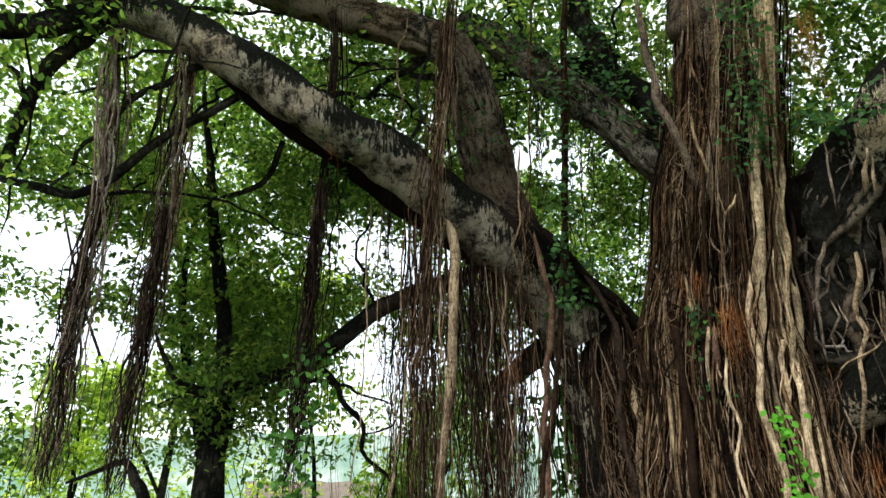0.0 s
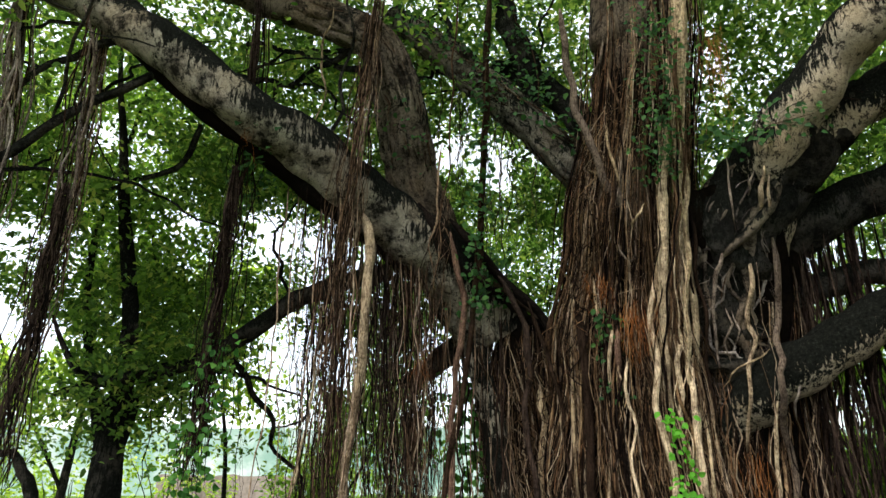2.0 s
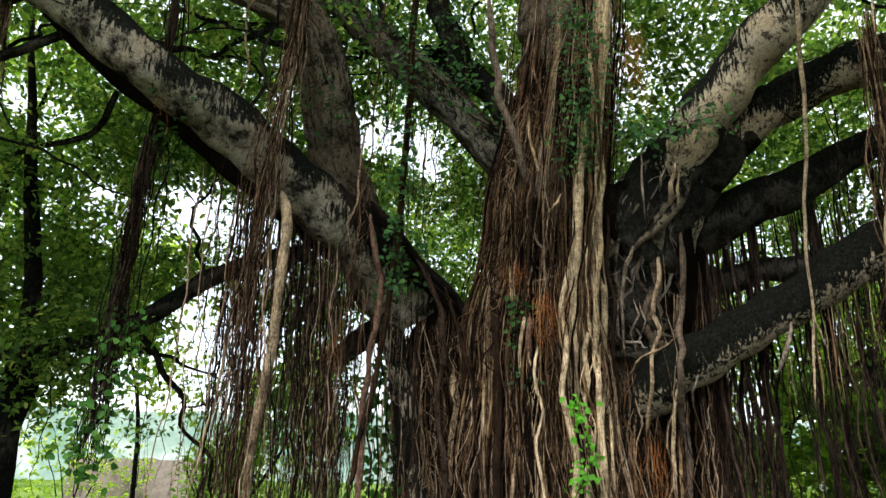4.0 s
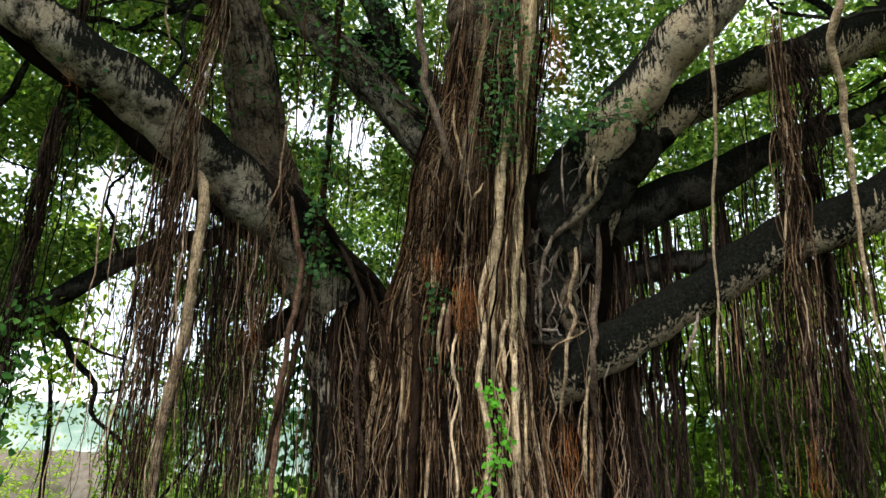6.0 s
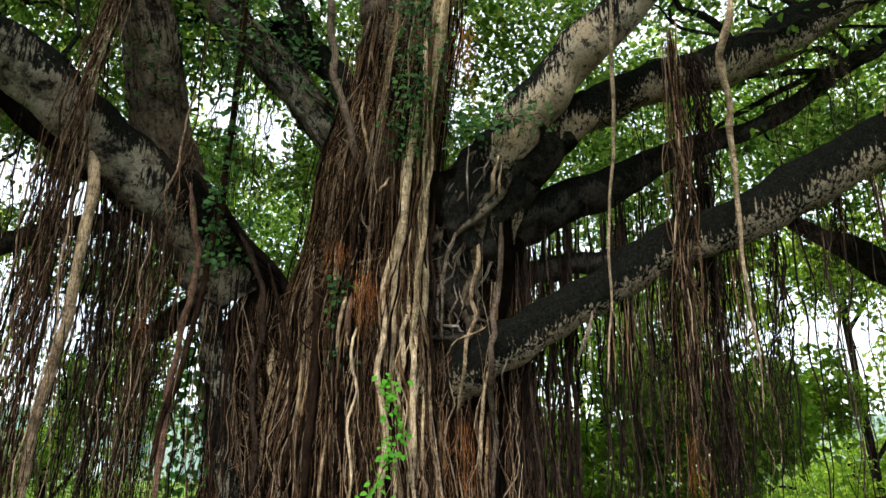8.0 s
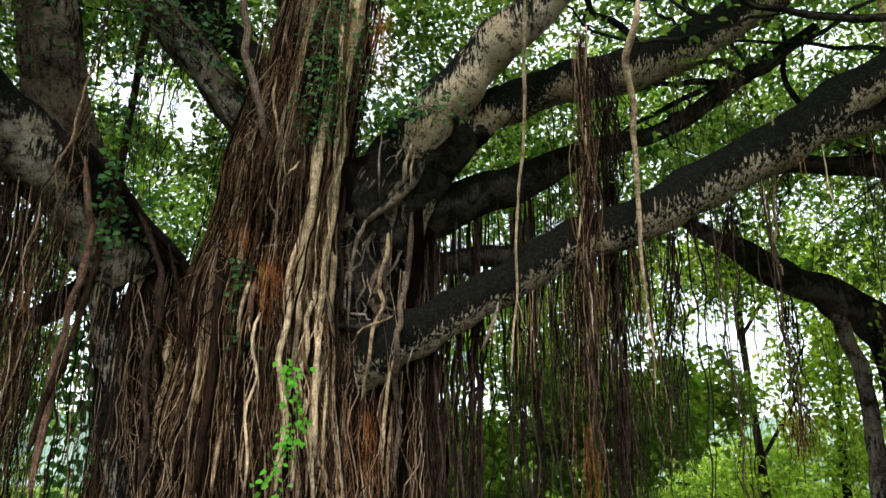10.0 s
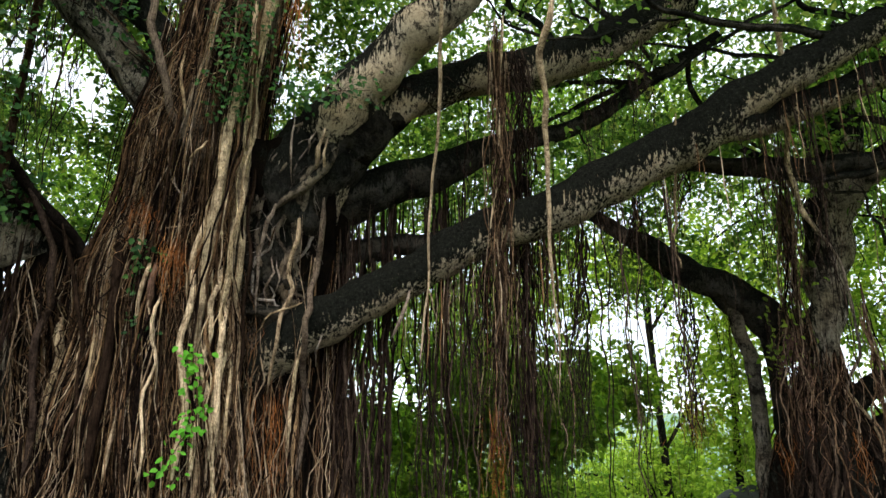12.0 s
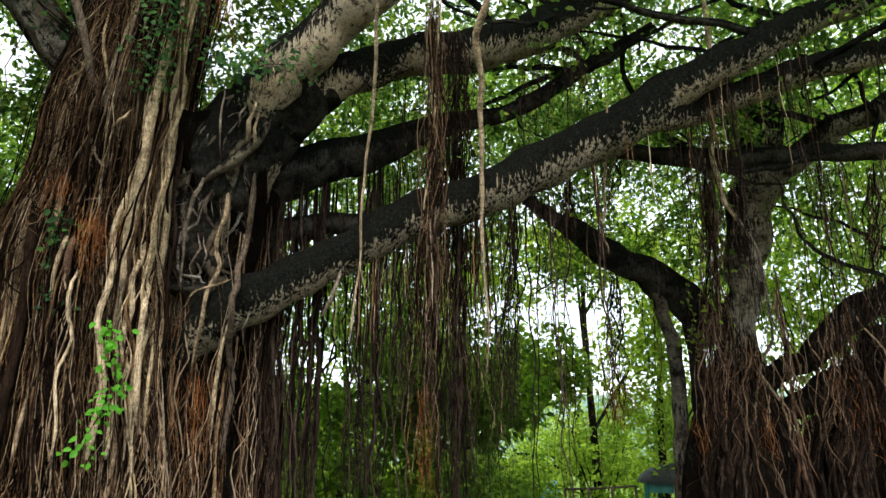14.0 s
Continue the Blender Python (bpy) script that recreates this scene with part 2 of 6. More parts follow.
def tube(mesh, pts, rad, sides, rng=None, lump=0.0, flute=0.0):
    """A closed round skin along pts."""
    n = len(pts)
    tan = np.gradient(pts, axis=0)
    tan /= np.linalg.norm(tan, axis=1)[:, None] + 1e-9
    ref = np.array([0.0, 1.0, 0.0]) if abs(tan[:, 1]).mean() < 0.7 else np.array([1.0, 0.0, 0.0])
    u = np.cross(tan, ref)
    u /= np.linalg.norm(u, axis=1)[:, None] + 1e-9
    w = np.cross(tan, u)
    th = np.linspace(0, 2 * np.pi, sides, endpoint=False)
    r = np.repeat(np.asarray(rad, float)[:, None], sides, 1)
    if rng is not None and (lump or flute):
        s = np.linspace(0, 1, n)[:, None]
        length = np.linalg.norm(np.diff(pts, axis=0), axis=1).sum()
        d = np.zeros((n, sides))
        for _ in range(9):
            k, q = rng.integers(0, 5), rng.uniform(0.4, 3.2) * length
            d += lump * np.sin(k * th[None] + 2 * np.pi * (q * s + rng.random())) / 3
        for _ in range(4):
            k, q = rng.integers(5, 12), rng.uniform(0, 0.5) * length
            d += flute * np.sin(k * th[None] + 2 * np.pi * (q * s + rng.random())) / 2
        r = r * (1 + d)
    v = pts[:, None] + r[..., None] * (np.cos(th)[None, :, None] * u[:, None] + np.sin(th)[None, :, None] * w[:, None])
    i, j = np.meshgrid(np.arange(n - 1), np.arange(sides), indexing="ij")
    a, b = i * sides + j, i * sides + (j + 1) % sides
    f = np.stack([a, b, b + sides, a + sides], -1).reshape(-1, 4)
    m = n * sides
    v = np.vstack([v.reshape(-1, 3), pts[:1], pts[-1:]])
    h = sides // 2
    low = [[m, (2 * q + 2) % sides, 2 * q + 1, 2 * q] for q in range(h)]
    top = [[m + 1, m - sides + 2 * q, m - sides + 2 * q + 1, m - sides + (2 * q + 2) % sides] for q in range(h)]
    mesh.add(v, np.vstack([f, low, top]))


def leaves(mesh, at, way, up, size, width=0.5):
    """Folded, pointed leaves: base at, direction way, face up, length size."""
    way = way / np.linalg.norm(way, axis=1)[:, None]
    side = np.cross(way, up)
    side /= np.linalg.norm(side, axis=1)[:, None] + 1e-9
    nor = np.cross(side, way)
    L, W = size[:, None], size[:, None] * width * 0.5
    rows = [at, at + 0.3 * L * way + W * side + 0.2 * W * nor, at + 0.72 * L * way + 0.75 * W * side + 0.1 * W * nor,
            at + L * way - 0.18 * L * nor, at + 0.72 * L * way - 0.75 * W * side + 0.1 * W * nor, at + 0.3 * L * way - W * side + 0.2 * W * nor]
    v = np.stack(rows, 1).reshape(-1, 3)
    k = 6 * np.arange(len(at))[:, None]
    f = np.stack([k + [0, 1, 2, 3], k + [0, 3, 4, 5]], 1).reshape(-1, 4)
    mesh.add(v, f)


def sprays(mesh, rng, centres, per, reach, size, width=0.5, droop=0.4):
    """Leafy twig ends: round each centre a handful of leaves along a short hanging twig."""
    n = len(centres)
    ax = rng.normal(size=(n, 3)) * [1, 1, 0.5] + [0, 0, -droop]
    ax /= np.linalg.norm(ax, axis=1)[:, None]
    s = rng.uniform(-1, 1, (n, per, 1))
    at = (centres[:, None] + ax[:, None] * s * reach + rng.normal(size=(n, per, 3)) * reach * 0.28).reshape(-1, 3)
    way = (ax[:, None] * 0.6 + rng.normal(size=(n, per, 3)) * [1, 1, 0.6] + [0, 0, -0.35]).reshape(-1, 3)
    up = rng.normal(size=(n * per, 3)) * 0.55 + [0, -0.1, 1]
    leaves(mesh, at, way, up, size * rng.uniform(0.6, 1.25, n * per), width)


# ---- ground and distance ----
def ground():
    m, nt, bsdf = material("grass_ground", 0.95)
    vec, _ = coords(nt)
    big, fine = noise_tex(nt, vec, 0.12, 5), noise_tex(nt, vec, 9, 6, 0.7)
    col = ramp(nt, big, [(0.35, (0.07, 0.13, 0.025)), (0.55, (0.14, 0.22, 0.04)), (0.7, (0.19, 0.24, 0.07))])
    dist = nt.nodes.new("ShaderNodeVectorMath")
    dist.operation = "DISTANCE"
    nt.links.new(vec, dist.inputs[0])
    dist.inputs[1].default_value = (2.5, 4.0, 0)
    bare = ramp(nt, calc(nt, "ADD", calc(nt, "MULTIPLY", dist.outputs["Value"], 0.06), calc(nt, "MULTIPLY", big, 0.3)), [(0.72, (0, 0, 0)), (0.95, (1, 1, 1))])
    col = mix(nt, bare, (0.045, 0.033, 0.022), col)
    col = mix(nt, 0.6, col, ramp(nt, fine, [(0.3, (0.45, 0.4, 0.35)), (0.65, (1.1, 1.1, 1.0))]), "MULTIPLY")
    nt.links.new(col, bsdf.inputs["Base Color"])
    bump(nt, bsdf, fine, 0.6, 0.05)
    n = 80
    g = np.linspace(-1, 1, n)
    g = np.sign(g) * np.abs(g) ** 3 * 900
    x, y = np.meshgrid(g, g, indexing="ij")
    rr = np.hypot(x, y)
    z = -0.9 * np.clip((rr - 7) / 8, 0, 1) + 0.08 * np.sin(x * 0.9) * np.cos(y * 0.7) * np.clip(rr / 12, 0, 1)
    mesh = Mesh()
    i, j = np.meshgrid(np.arange(n - 1), np.arange(n - 1), indexing="ij")
    a = i * n + j
    mesh.add(np.stack([x, y, z], -1).reshape(-1, 3), np.stack([a, a + n, a + n + 1, a + 1], -1).reshape(-1, 4))
    ob = new("ground", mesh.made("ground", m))
    tagged(ob, "uneven green grass ground round the banyan tree", "ground", kind="structure")


ground()

# ---- the banyan ----
banyan = thing("banyan_tree", (2.5, 5.8, 0), "old banyan tree with matted aerial roots and long grey limbs", "tree")


def limb(name, rows, mat, label, seed, lump=0.085, parent=None, skip=0):
    rng = np.random.default_rng(seed)
    c = spline(rows, 0.07)
    jog = np.stack([waves(rng, len(c), 4, 1, 7) for _ in range(3)], 1) * c[:, 3:4] * 0.17
    mesh = Mesh()
    tube(mesh, (c[:, :3] + jog)[skip:], c[skip:, 3], 28, rng, lump, 0.012)
    part(name, mesh, mat, parent or banyan, label)
    c[:, :3] += jog
    return c


A = limb("limb", [(1.63, 6.39, 1.35, 0.238), (1.56, 6.34, 2.13, 0.289), (1.31, 6.15, 2.78, 0.372), (0.92, 5.93, 3.34, 0.313), (0.24, 5.67, 3.84, 0.269), (-0.46, 5.31, 4.25, 0.230), (-1.06, 4.95, 4.52, 0.202), (-1.71, 4.92, 4.96, 0.197), (-2.25, 4.95, 5.33, 0.187), (-2.87, 4.94, 5.64, 0.183), (-3.47, 4.80, 5.87, 0.176), (-4.41, 4.56, 6.14, 0.161)], mat_bark, "pale lichen-speckled grey limb with mossy upper side", 11, skip=22)
limb("limb", [(-2.79, 4.96, 5.59, 0.139), (-3.15, 4.92, 5.46, 0.118), (-3.55, 4.86, 5.36, 0.108), (-4.08, 4.81, 5.27, 0.100)], mat_bark_shaded, "thin grey branch", 12, parent=None)
B = limb("limb", [(0.80, 6.08, 3.75, 0.209), (0.58, 5.99, 4.07, 0.203), (0.40, 5.69, 4.61, 0.186), (0.26, 5.46, 5.12, 0.177), (0.04, 5.34, 5.47, 0.175), (-0.50, 5.38, 5.73, 0.169), (-1.06, 5.41, 5.91, 0.168), (-1.74, 5.42, 6.17, 0.161), (-2.57, 5.40, 6.60, 0.150)], mat_bark_ridge, "grey limb that rises and bends over", 13)
B2 = limb("limb", [(0.46, 5.99, 4.00, 0.132), (0.30, 5.85, 4.53, 0.121), (0.19, 5.69, 4.99, 0.115), (0.06, 5.53, 5.57, 0.112)], mat_bark_ridge, "grey upright limb", 14)
C = limb("limb", [(2.30, 5.47, 3.89, 0.220), (2.01, 5.48, 4.27, 0.175), (1.47, 5.58, 4.90, 0.160), (1.06, 5.70, 5.34, 0.155), (0.65, 5.88, 5.80, 0.145), (0.23, 6.01, 6.27, 0.13)], mat_bark_mossy, "dark mossy limb behind the trunk", 15)
limb("limb", [(1.57, 5.67, 4.91, 0.123), (1.61, 5.60, 5.39, 0.118), (1.43, 5.59, 5.79, 0.110), (1.33, 5.50, 6.23, 0.101)], mat_bark_shaded, "dark upright limb", 16)
limb("limb", [(2.25, 5.37, 4.36, 0.154), (2.01, 5.65, 5.01, 0.138), (1.75, 5.88, 5.48, 0.132), (1.37, 6.13, 5.74, 0.122)], mat_bark_shaded, "dark branch", 17)
limb("limb_foot", [(3.18, 5.32, 3.24, 0.320), (3.20, 4.93, 3.80, 0.262), (3.35, 4.50, 4.20, 0.218), (3.55, 4.26, 4.52, 0.18)], mat_bark_dark, "black lower part of the stout limb", 18)
R1 = limb("limb", [(3.20, 4.93, 3.80, 0.17), (3.36, 4.48, 4.22, 0.212), (3.62, 4.14, 4.68, 0.202), (3.90, 3.75, 5.06, 0.195), (4.19, 3.40, 5.44, 0.195)], mat_bark_pale, "stout pale grey limb with black drip streaks", 18)
QC = limb("limb_base", [(3.46, 5.82, 0.58, 0.397), (3.45, 5.78, 1.54, 0.417), (3.35, 5.65, 2.25, 0.436), (3.23, 5.48, 2.85, 0.450), (3.17, 5.25, 3.33, 0.420), (3.18, 4.95, 3.70, 0.330), (3.31, 4.66, 4.02, 0.235), (3.46, 4.38, 4.34, 0.15)], mat_bark_shaded, "black hollowed base of the stout limbs", 10, 0.14)
R2 = limb("limb", [(3.36, 5.31, 3.26, 0.30), (3.34, 4.96, 3.60, 0.26), (3.54, 4.70, 4.02, 0.225), (3.83, 4.46, 4.36, 0.200), (4.28, 4.21, 4.66, 0.182), (4.71, 3.88, 4.78, 0.191), (5.26, 3.61, 4.96, 0.199), (5.63, 3.25, 5.20, 0.188), (6.15, 2.83, 5.58, 0.165)], mat_bark_dark, "long limb streaked black and pale grey", 19)
limb("limb_foot", [(3.36, 5.31, 3.26, 0.31), (3.34, 4.96, 3.60, 0.272), (3.54, 4.70, 4.02, 0.240), (3.83, 4.46, 4.36, 0.212), (4.05, 4.33, 4.53, 0.16)], mat_bark_shaded, "black foot of the long streaked limb", 19)
R3 = limb("limb", [(3.36, 5.38, 3.34, 0.257), (3.70, 5.10, 3.58, 0.231), (4.16, 4.82, 3.83, 0.195), (4.74, 4.61, 4.12, 0.169), (5.17, 4.37, 4.35, 0.115), (5.52, 4.08, 4.45, 0.094), (5.85, 3.70, 4.63, 0.082), (6.19, 3.28, 4.97, 0.072), (6.68, 2.83, 5.39, 0.060)], mat_bark_shaded, "dark mossy limb tapering outwards", 20)
R4 = limb("limb", [(2.84, 6.03, 1.58, 0.182), (3.01, 5.63, 1.85, 0.224), (3.34, 5.15, 2.29, 0.220), (3.72, 4.81, 2.60, 0.189), (4.18, 4.53, 2.88, 0.183), (4.60, 4.20, 3.17, 0.200), (5.02, 3.84, 3.36, 0.200), (5.53, 3.19, 3.73, 0.212), (5.84, 2.72, 3.98, 0.205), (6.17, 2.21, 4.31, 0.175), (6.46, 1.75, 4.55, 0.144), (6.81, 1.34, 4.78, 0.137), (7.26, 0.77, 5.03, 0.120)], mat_bark_streak, "long low limb, mossy black above and pale below", 21)
R4B = limb("limb", [(5.88, 2.68, 3.95, 0.129), (6.25, 2.33, 4.08, 0.129), (6.59, 1.91, 4.22, 0.123), (6.90, 1.43, 4.37, 0.118), (7.31, 0.88, 4.49, 0.108)], mat_bark_streak, "forked side limb with black streaks", 22)
limb("limb", [(3.37, 5.41, 2.85, 0.152), (3.80, 5.10, 3.09, 0.116), (4.19, 4.93, 3.21, 0.103), (4.47, 4.71, 3.23, 0.098), (4.71, 4.45, 3.35, 0.092)], mat_bark_shaded, "dark low branch", 23)
R5 = limb("limb", [(6.00, 3.13, 3.93, 0.090), (6.38, 2.95, 3.92, 0.087), (6.87, 2.52, 3.86, 0.090), (7.35, 1.93, 3.83, 0.087), (8.00, 1.17, 3.82, 0.085)], mat_bark_shaded, "thin dark level branch", 24)
G = limb("limb", [(0.30, 6.30, 3.50, 0.09), (-0.25, 6.36, 3.35, 0.089), (-0.60, 6.67, 3.26, 0.090), (-0.96, 6.78, 3.05, 0.086), (-1.31, 6.87, 2.81, 0.080), (-1.76, 6.91, 2.58, 0.065), (-2.21, 6.90, 2.47, 0.050), (-2.56, 6.79, 2.40, 0.040), (-2.80, 6.71, 2.28, 0.025)], mat_bark_shaded, "dark drooping limb", 25)
limb("limb", [(-1.80, 6.90, 2.60, 0.05), (-2.04, 6.81, 2.56, 0.036), (-2.28, 6.77, 2.45, 0.040), (-2.59, 6.66, 2.50, 0.034), (-2.75, 6.55, 2.78, 0.024), (-2.85, 6.5, 3.0, 0.012)], mat_bark_shaded, "dark forked twig branch", 39)
H = limb("limb", [(1.28, 6.34, 2.92, 0.15), (0.98, 6.50, 2.80, 0.115), (0.70, 6.66, 2.58, 0.10), (0.45, 6.80, 2.46, 0.05)], mat_bark_shaded, "dark short limb", 26)
L1 = limb("limb", [(-1.66, 5.02, 4.92, 0.045), (-1.77, 5.04, 4.74, 0.038), (-2.04, 5.13, 4.63, 0.036), (-2.39, 5.20, 4.47, 0.038), (-2.73, 5.28, 4.22, 0.040), (-2.90, 5.28, 4.05, 0.042), (-3.13, 5.21, 3.89, 0.038), (-3.38, 5.05, 3.90, 0.038), (-3.70, 4.95, 3.95, 0.02)], mat_bark_shaded, "thin grey branch", 27)
limb("limb", [(-1.72, 6.43, 5.05, 0.030), (-1.94, 6.67, 4.69, 0.030), (-2.37, 6.72, 4.52, 0.026), (-2.79, 6.75, 4.34, 0.018)], mat_bark_shaded, "thin dark twig branch", 28)
L3 = limb("limb", [(-3.13, 5.00, 5.36, 0.067), (-3.54, 5.18, 5.13, 0.069), (-3.82, 5.35, 4.77, 0.059), (-4.04, 5.57, 4.31, 0.042)], mat_bark_shaded, "thin dark branch", 29)


# black strip added below the pale limb, its underside shade built as a tube
limb("underside_shade_strip", [(0.62, 6.05, 3.34, 0.08), (0.04, 5.74, 3.72, 0.13), (-0.54, 5.44, 4.07, 0.125), (-1.10, 5.12, 4.37, 0.115), (-1.60, 5.06, 4.71, 0.09), (-1.96, 5.08, 4.99, 0.03)], mat_deep_shade, "black strip standing in for the shade under the pale limb", 38)


class Stem:
    """A trunk lobe with a fluted, lumpy skin on which roots can cling."""

    def __init__(self, rows, seed, lump, flute):
        self.c = spline(rows, 0.08)
        rng = np.random.default_rng(seed)
        self.w = [(rng.integers(1, 5), rng.uniform(0.2, 0.9), rng.random(), lump / 2) for _ in range(6)]
        self.w += [(rng.integers(6, 15), rng.uniform(0.0, 0.35), rng.random(), flute / 2) for _ in range(7)]

    def skin(self, z, th, out=0.0):
        c = self.c
        order = np.argsort(c[:, 2])
        x, y, r = (np.interp(z, c[order, 2], c[order, k]) for k in (0, 1, 3))
        d = sum(a * np.sin(k * th + 2 * np.pi * (q * z + ph)) for k, q, ph, a in self.w)
        r = r * (1 + d) + out
        return np.stack([x + r * np.cos(th), y + r * np.sin(th), z + 0 * th], -1)

    def mesh(self, sides=72):
        z = np.arange(self.c[:, 2].min(), self.c[:, 2].max(), 0.06)
        th = np.linspace(0, 2 * np.pi, sides, endpoint=False)
        v = self.skin(np.repeat(z, sides), np.tile(th, len(z)))
        i, j = np.meshgrid(np.arange(len(z) - 1), np.arange(sides), indexing="ij")
        a, b = i * sides + j, i * sides + (j + 1) % sides
        m = Mesh()
        m.add(v, np.stack([a, b, b + sides, a + sides], -1).reshape(-1, 4))
        return m


limb("upper_trunk", [(2.46, 5.72, 3.15, 0.406), (2.46, 5.52, 3.65, 0.404), (2.42, 5.33, 4.03, 0.415), (2.49, 5.07, 5.10, 0.397), (2.43, 4.83, 6.07, 0.399), (2.31, 4.56, 6.93, 0.401)], mat_trunk_bark, "grey-brown bare upper trunk", 36)
limb("limb", [(1.08, 6.04, 2.86, 0.076), (1.13, 5.95, 2.54, 0.099), (1.20, 5.97, 2.15, 0.113), (1.28, 6.00, 1.69, 0.103), (1.43, 6.01, 1.06, 0.099), (1.49, 6.01, 0.63, 0.099)], mat_bark, "pale bare strip of trunk bark", 30)

stems = {
    "D": Stem([(2.57, 5.86, 0.01, 0.79), (2.56, 5.94, 1.05, 0.725), (2.52, 5.90, 2.02, 0.650), (2.47, 5.72, 3.04, 0.518), (2.41, 5.32, 4.02, 0.401), (2.49, 5.07, 5.10, 0.371), (2.43, 4.83, 6.07, 0.379), (2.31, 4.56, 6.93, 0.386)], 31, 0.045, 0.06),
    "E": Stem([(1.82, 6.15, 0.00, 0.495), (1.74, 6.31, 1.04, 0.430), (1.66, 6.33, 1.71, 0.365), (1.59, 6.24, 2.31, 0.336), (1.59, 6.11, 2.71, 0.295), (1.60, 6.04, 3.02, 0.154)], 32, 0.05, 0.06),
    "F": Stem([(3.39, 5.53, 0.03, 0.539), (3.46, 5.65, 1.06, 0.488), (3.46, 5.63, 2.04, 0.462), (3.38, 5.43, 2.96, 0.433), (3.24, 5.24, 3.56, 0.480), (3.08, 5.16, 3.90, 0.429)], 33, 0.06, 0.07),
}
trunk = part("trunk", stems["D"].mesh(), mat_deep_shade, banyan, "root-wrapped brown central trunk")
part("trunk_lobe", stems["E"].mesh(), mat_deep_shade, banyan, "root-wrapped trunk lobe under the pale limb")
part("trunk_lobe", stems["F"].mesh(), mat_deep_shade, banyan, "dark trunk lobe below the long low limb")

stems["S"] = Stem([(1.80, 6.16, 0.00, 0.474), (1.72, 6.32, 1.04, 0.418), (1.63, 6.34, 1.71, 0.385), (1.38, 6.15, 2.70, 0.453), (1.05, 6.01, 3.17, 0.433), (0.76, 5.90, 3.52, 0.402)], 34, 0.06, 0.03)
matted = Mesh()


def cling(stem, n, lo, hi, z1, seed, singly=0, mat=None, arc=(-200, 20), out=0.0, sway=0.07, knots=16, relief=0.10, short=None):
    """Roots that run down a stem's skin in ropes with dark clefts between; the thickest ones are parts of their own."""
    rng = np.random.default_rng(seed)
    radii = np.sort(lo + (hi - lo) * rng.random(n) ** 3)[::-1]
    ropes = [(radians(rng.uniform(*arc)), relief * rng.random() ** 1.5) for _ in range(knots)]
    for k, r in enumerate(radii):
        top = rng.uniform(*z1)
        end = -0.05 if rng.random() < 0.8 else rng.uniform(0.4, 2.0)
        if end > top - 0.7:
            end = -0.05
        if short:
            end = max(end, top - rng.uniform(*short))
        steps = int(max(12, (top - end) / (0.05 if short else 0.10 if r > 0.008 else 0.14)))
        z = np.linspace(top, end, steps)
        a, rise = ropes[rng.integers(knots)]
        loose = rng.random() < 0.16
        th = (radians(rng.uniform(*arc)) if loose else a + rng.normal() * 0.065)
        th = th + sway * (waves(rng, steps, 3, 0.3, 2.2) * 1.1 + waves(rng, steps, 4, 3, 4 + steps / 7) * (0.45 if r > 0.015 else 1.0))
        if rng.random() < 0.22:
            th = th + np.linspace(0, rng.normal() * 0.10, steps)
        lift = r * 0.5 + (0 if loose else rise * (0.4 + rng.random())) + out * rng.random()
        lift = lift + np.maximum(0, waves(rng, steps, 3, 1, 4)) * 0.03 * rng.random()
        p = stem.skin(z, th, lift)
        rad = r * (1 + 0.16 * waves(rng, steps, 4, 2, 14)) * np.linspace(0.75, 1.1, steps)
        rad[:2] *= (0.3, 0.7)
        if k < singly:
            m = Mesh()
            tube(m, p, rad, 8, rng, 0.10, 0.05)
            part("aerial_root", m, mat or mat_root, trunk)
        else:
            tube(matted, p, rad, 6 if r > 0.012 else 4)


cling(stems["D"], 860, 0.0022, 0.0185, (1.9, 4.8), 41, 110, knots=26, relief=0.12, sway=0.022)
cling(stems["D"], 270, 0.003, 0.014, (3.4, 7.2), 49, 10, knots=16, relief=0.12, sway=0.09)
cling(stems["D"], 170, 0.002, 0.007, (2.6, 4.9), 55, 0, out=0.10, knots=24, relief=0.12, sway=0.09, arc=(-180, 0), short=(0.5, 1.5))
cling(stems["E"], 110, 0.002, 0.007, (1.8, 2.9), 56, 0, out=0.10, knots=16, relief=0.10, sway=0.10, arc=(-180, 0), short=(0.5, 1.2))
cling(stems["D"], 460, 0.002, 0.006, (1.6, 6.0), 42, 0, out=0.12, sway=0.04, knots=34, relief=0.12)
cling(stems["E"], 480, 0.0022, 0.016, (1.9, 2.95), 43, 50, knots=18, relief=0.09, sway=0.03)
cling(stems["E"], 190, 0.002, 0.006, (1.4, 2.9), 45, 0, out=0.08, sway=0.06, knots=16)
cling(stems["F"], 360, 0.0025, 0.020, (1.6, 3.0), 44, 50, knots=18, relief=0.12, sway=0.035)
cling(stems["F"], 180, 0.002, 0.006, (1.4, 2.9), 46, 0, out=0.10, sway=0.09, knots=16)
stems["Q"] = Stem([(3.46, 5.82, 0.58, 0.397), (3.45, 5.78, 1.54, 0.417), (3.35, 5.65, 2.25, 0.436), (3.23, 5.48, 2.85, 0.450), (3.17, 5.25, 3.33, 0.420), (3.18, 4.95, 3.70, 0.330), (3.31, 4.66, 4.02, 0.235), (3.46, 4.38, 4.34, 0.15)], 35, 0.10, 0.06)
cling(stems["Q"], 170, 0.003, 0.022, (2.2, 3.25), 54, 20, knots=16, relief=0.06, sway=0.09, arc=(-170, 20), out=0.02)
cling(stems["S"], 130, 0.003, 0.018, (2.0, 2.75), 47, 14, knots=16, relief=0.04, arc=(-190, 40), sway=0.05)
part("root_mat", matted, mat_roots, banyan, "matted thin brown roots clinging to the trunk", "stuff")

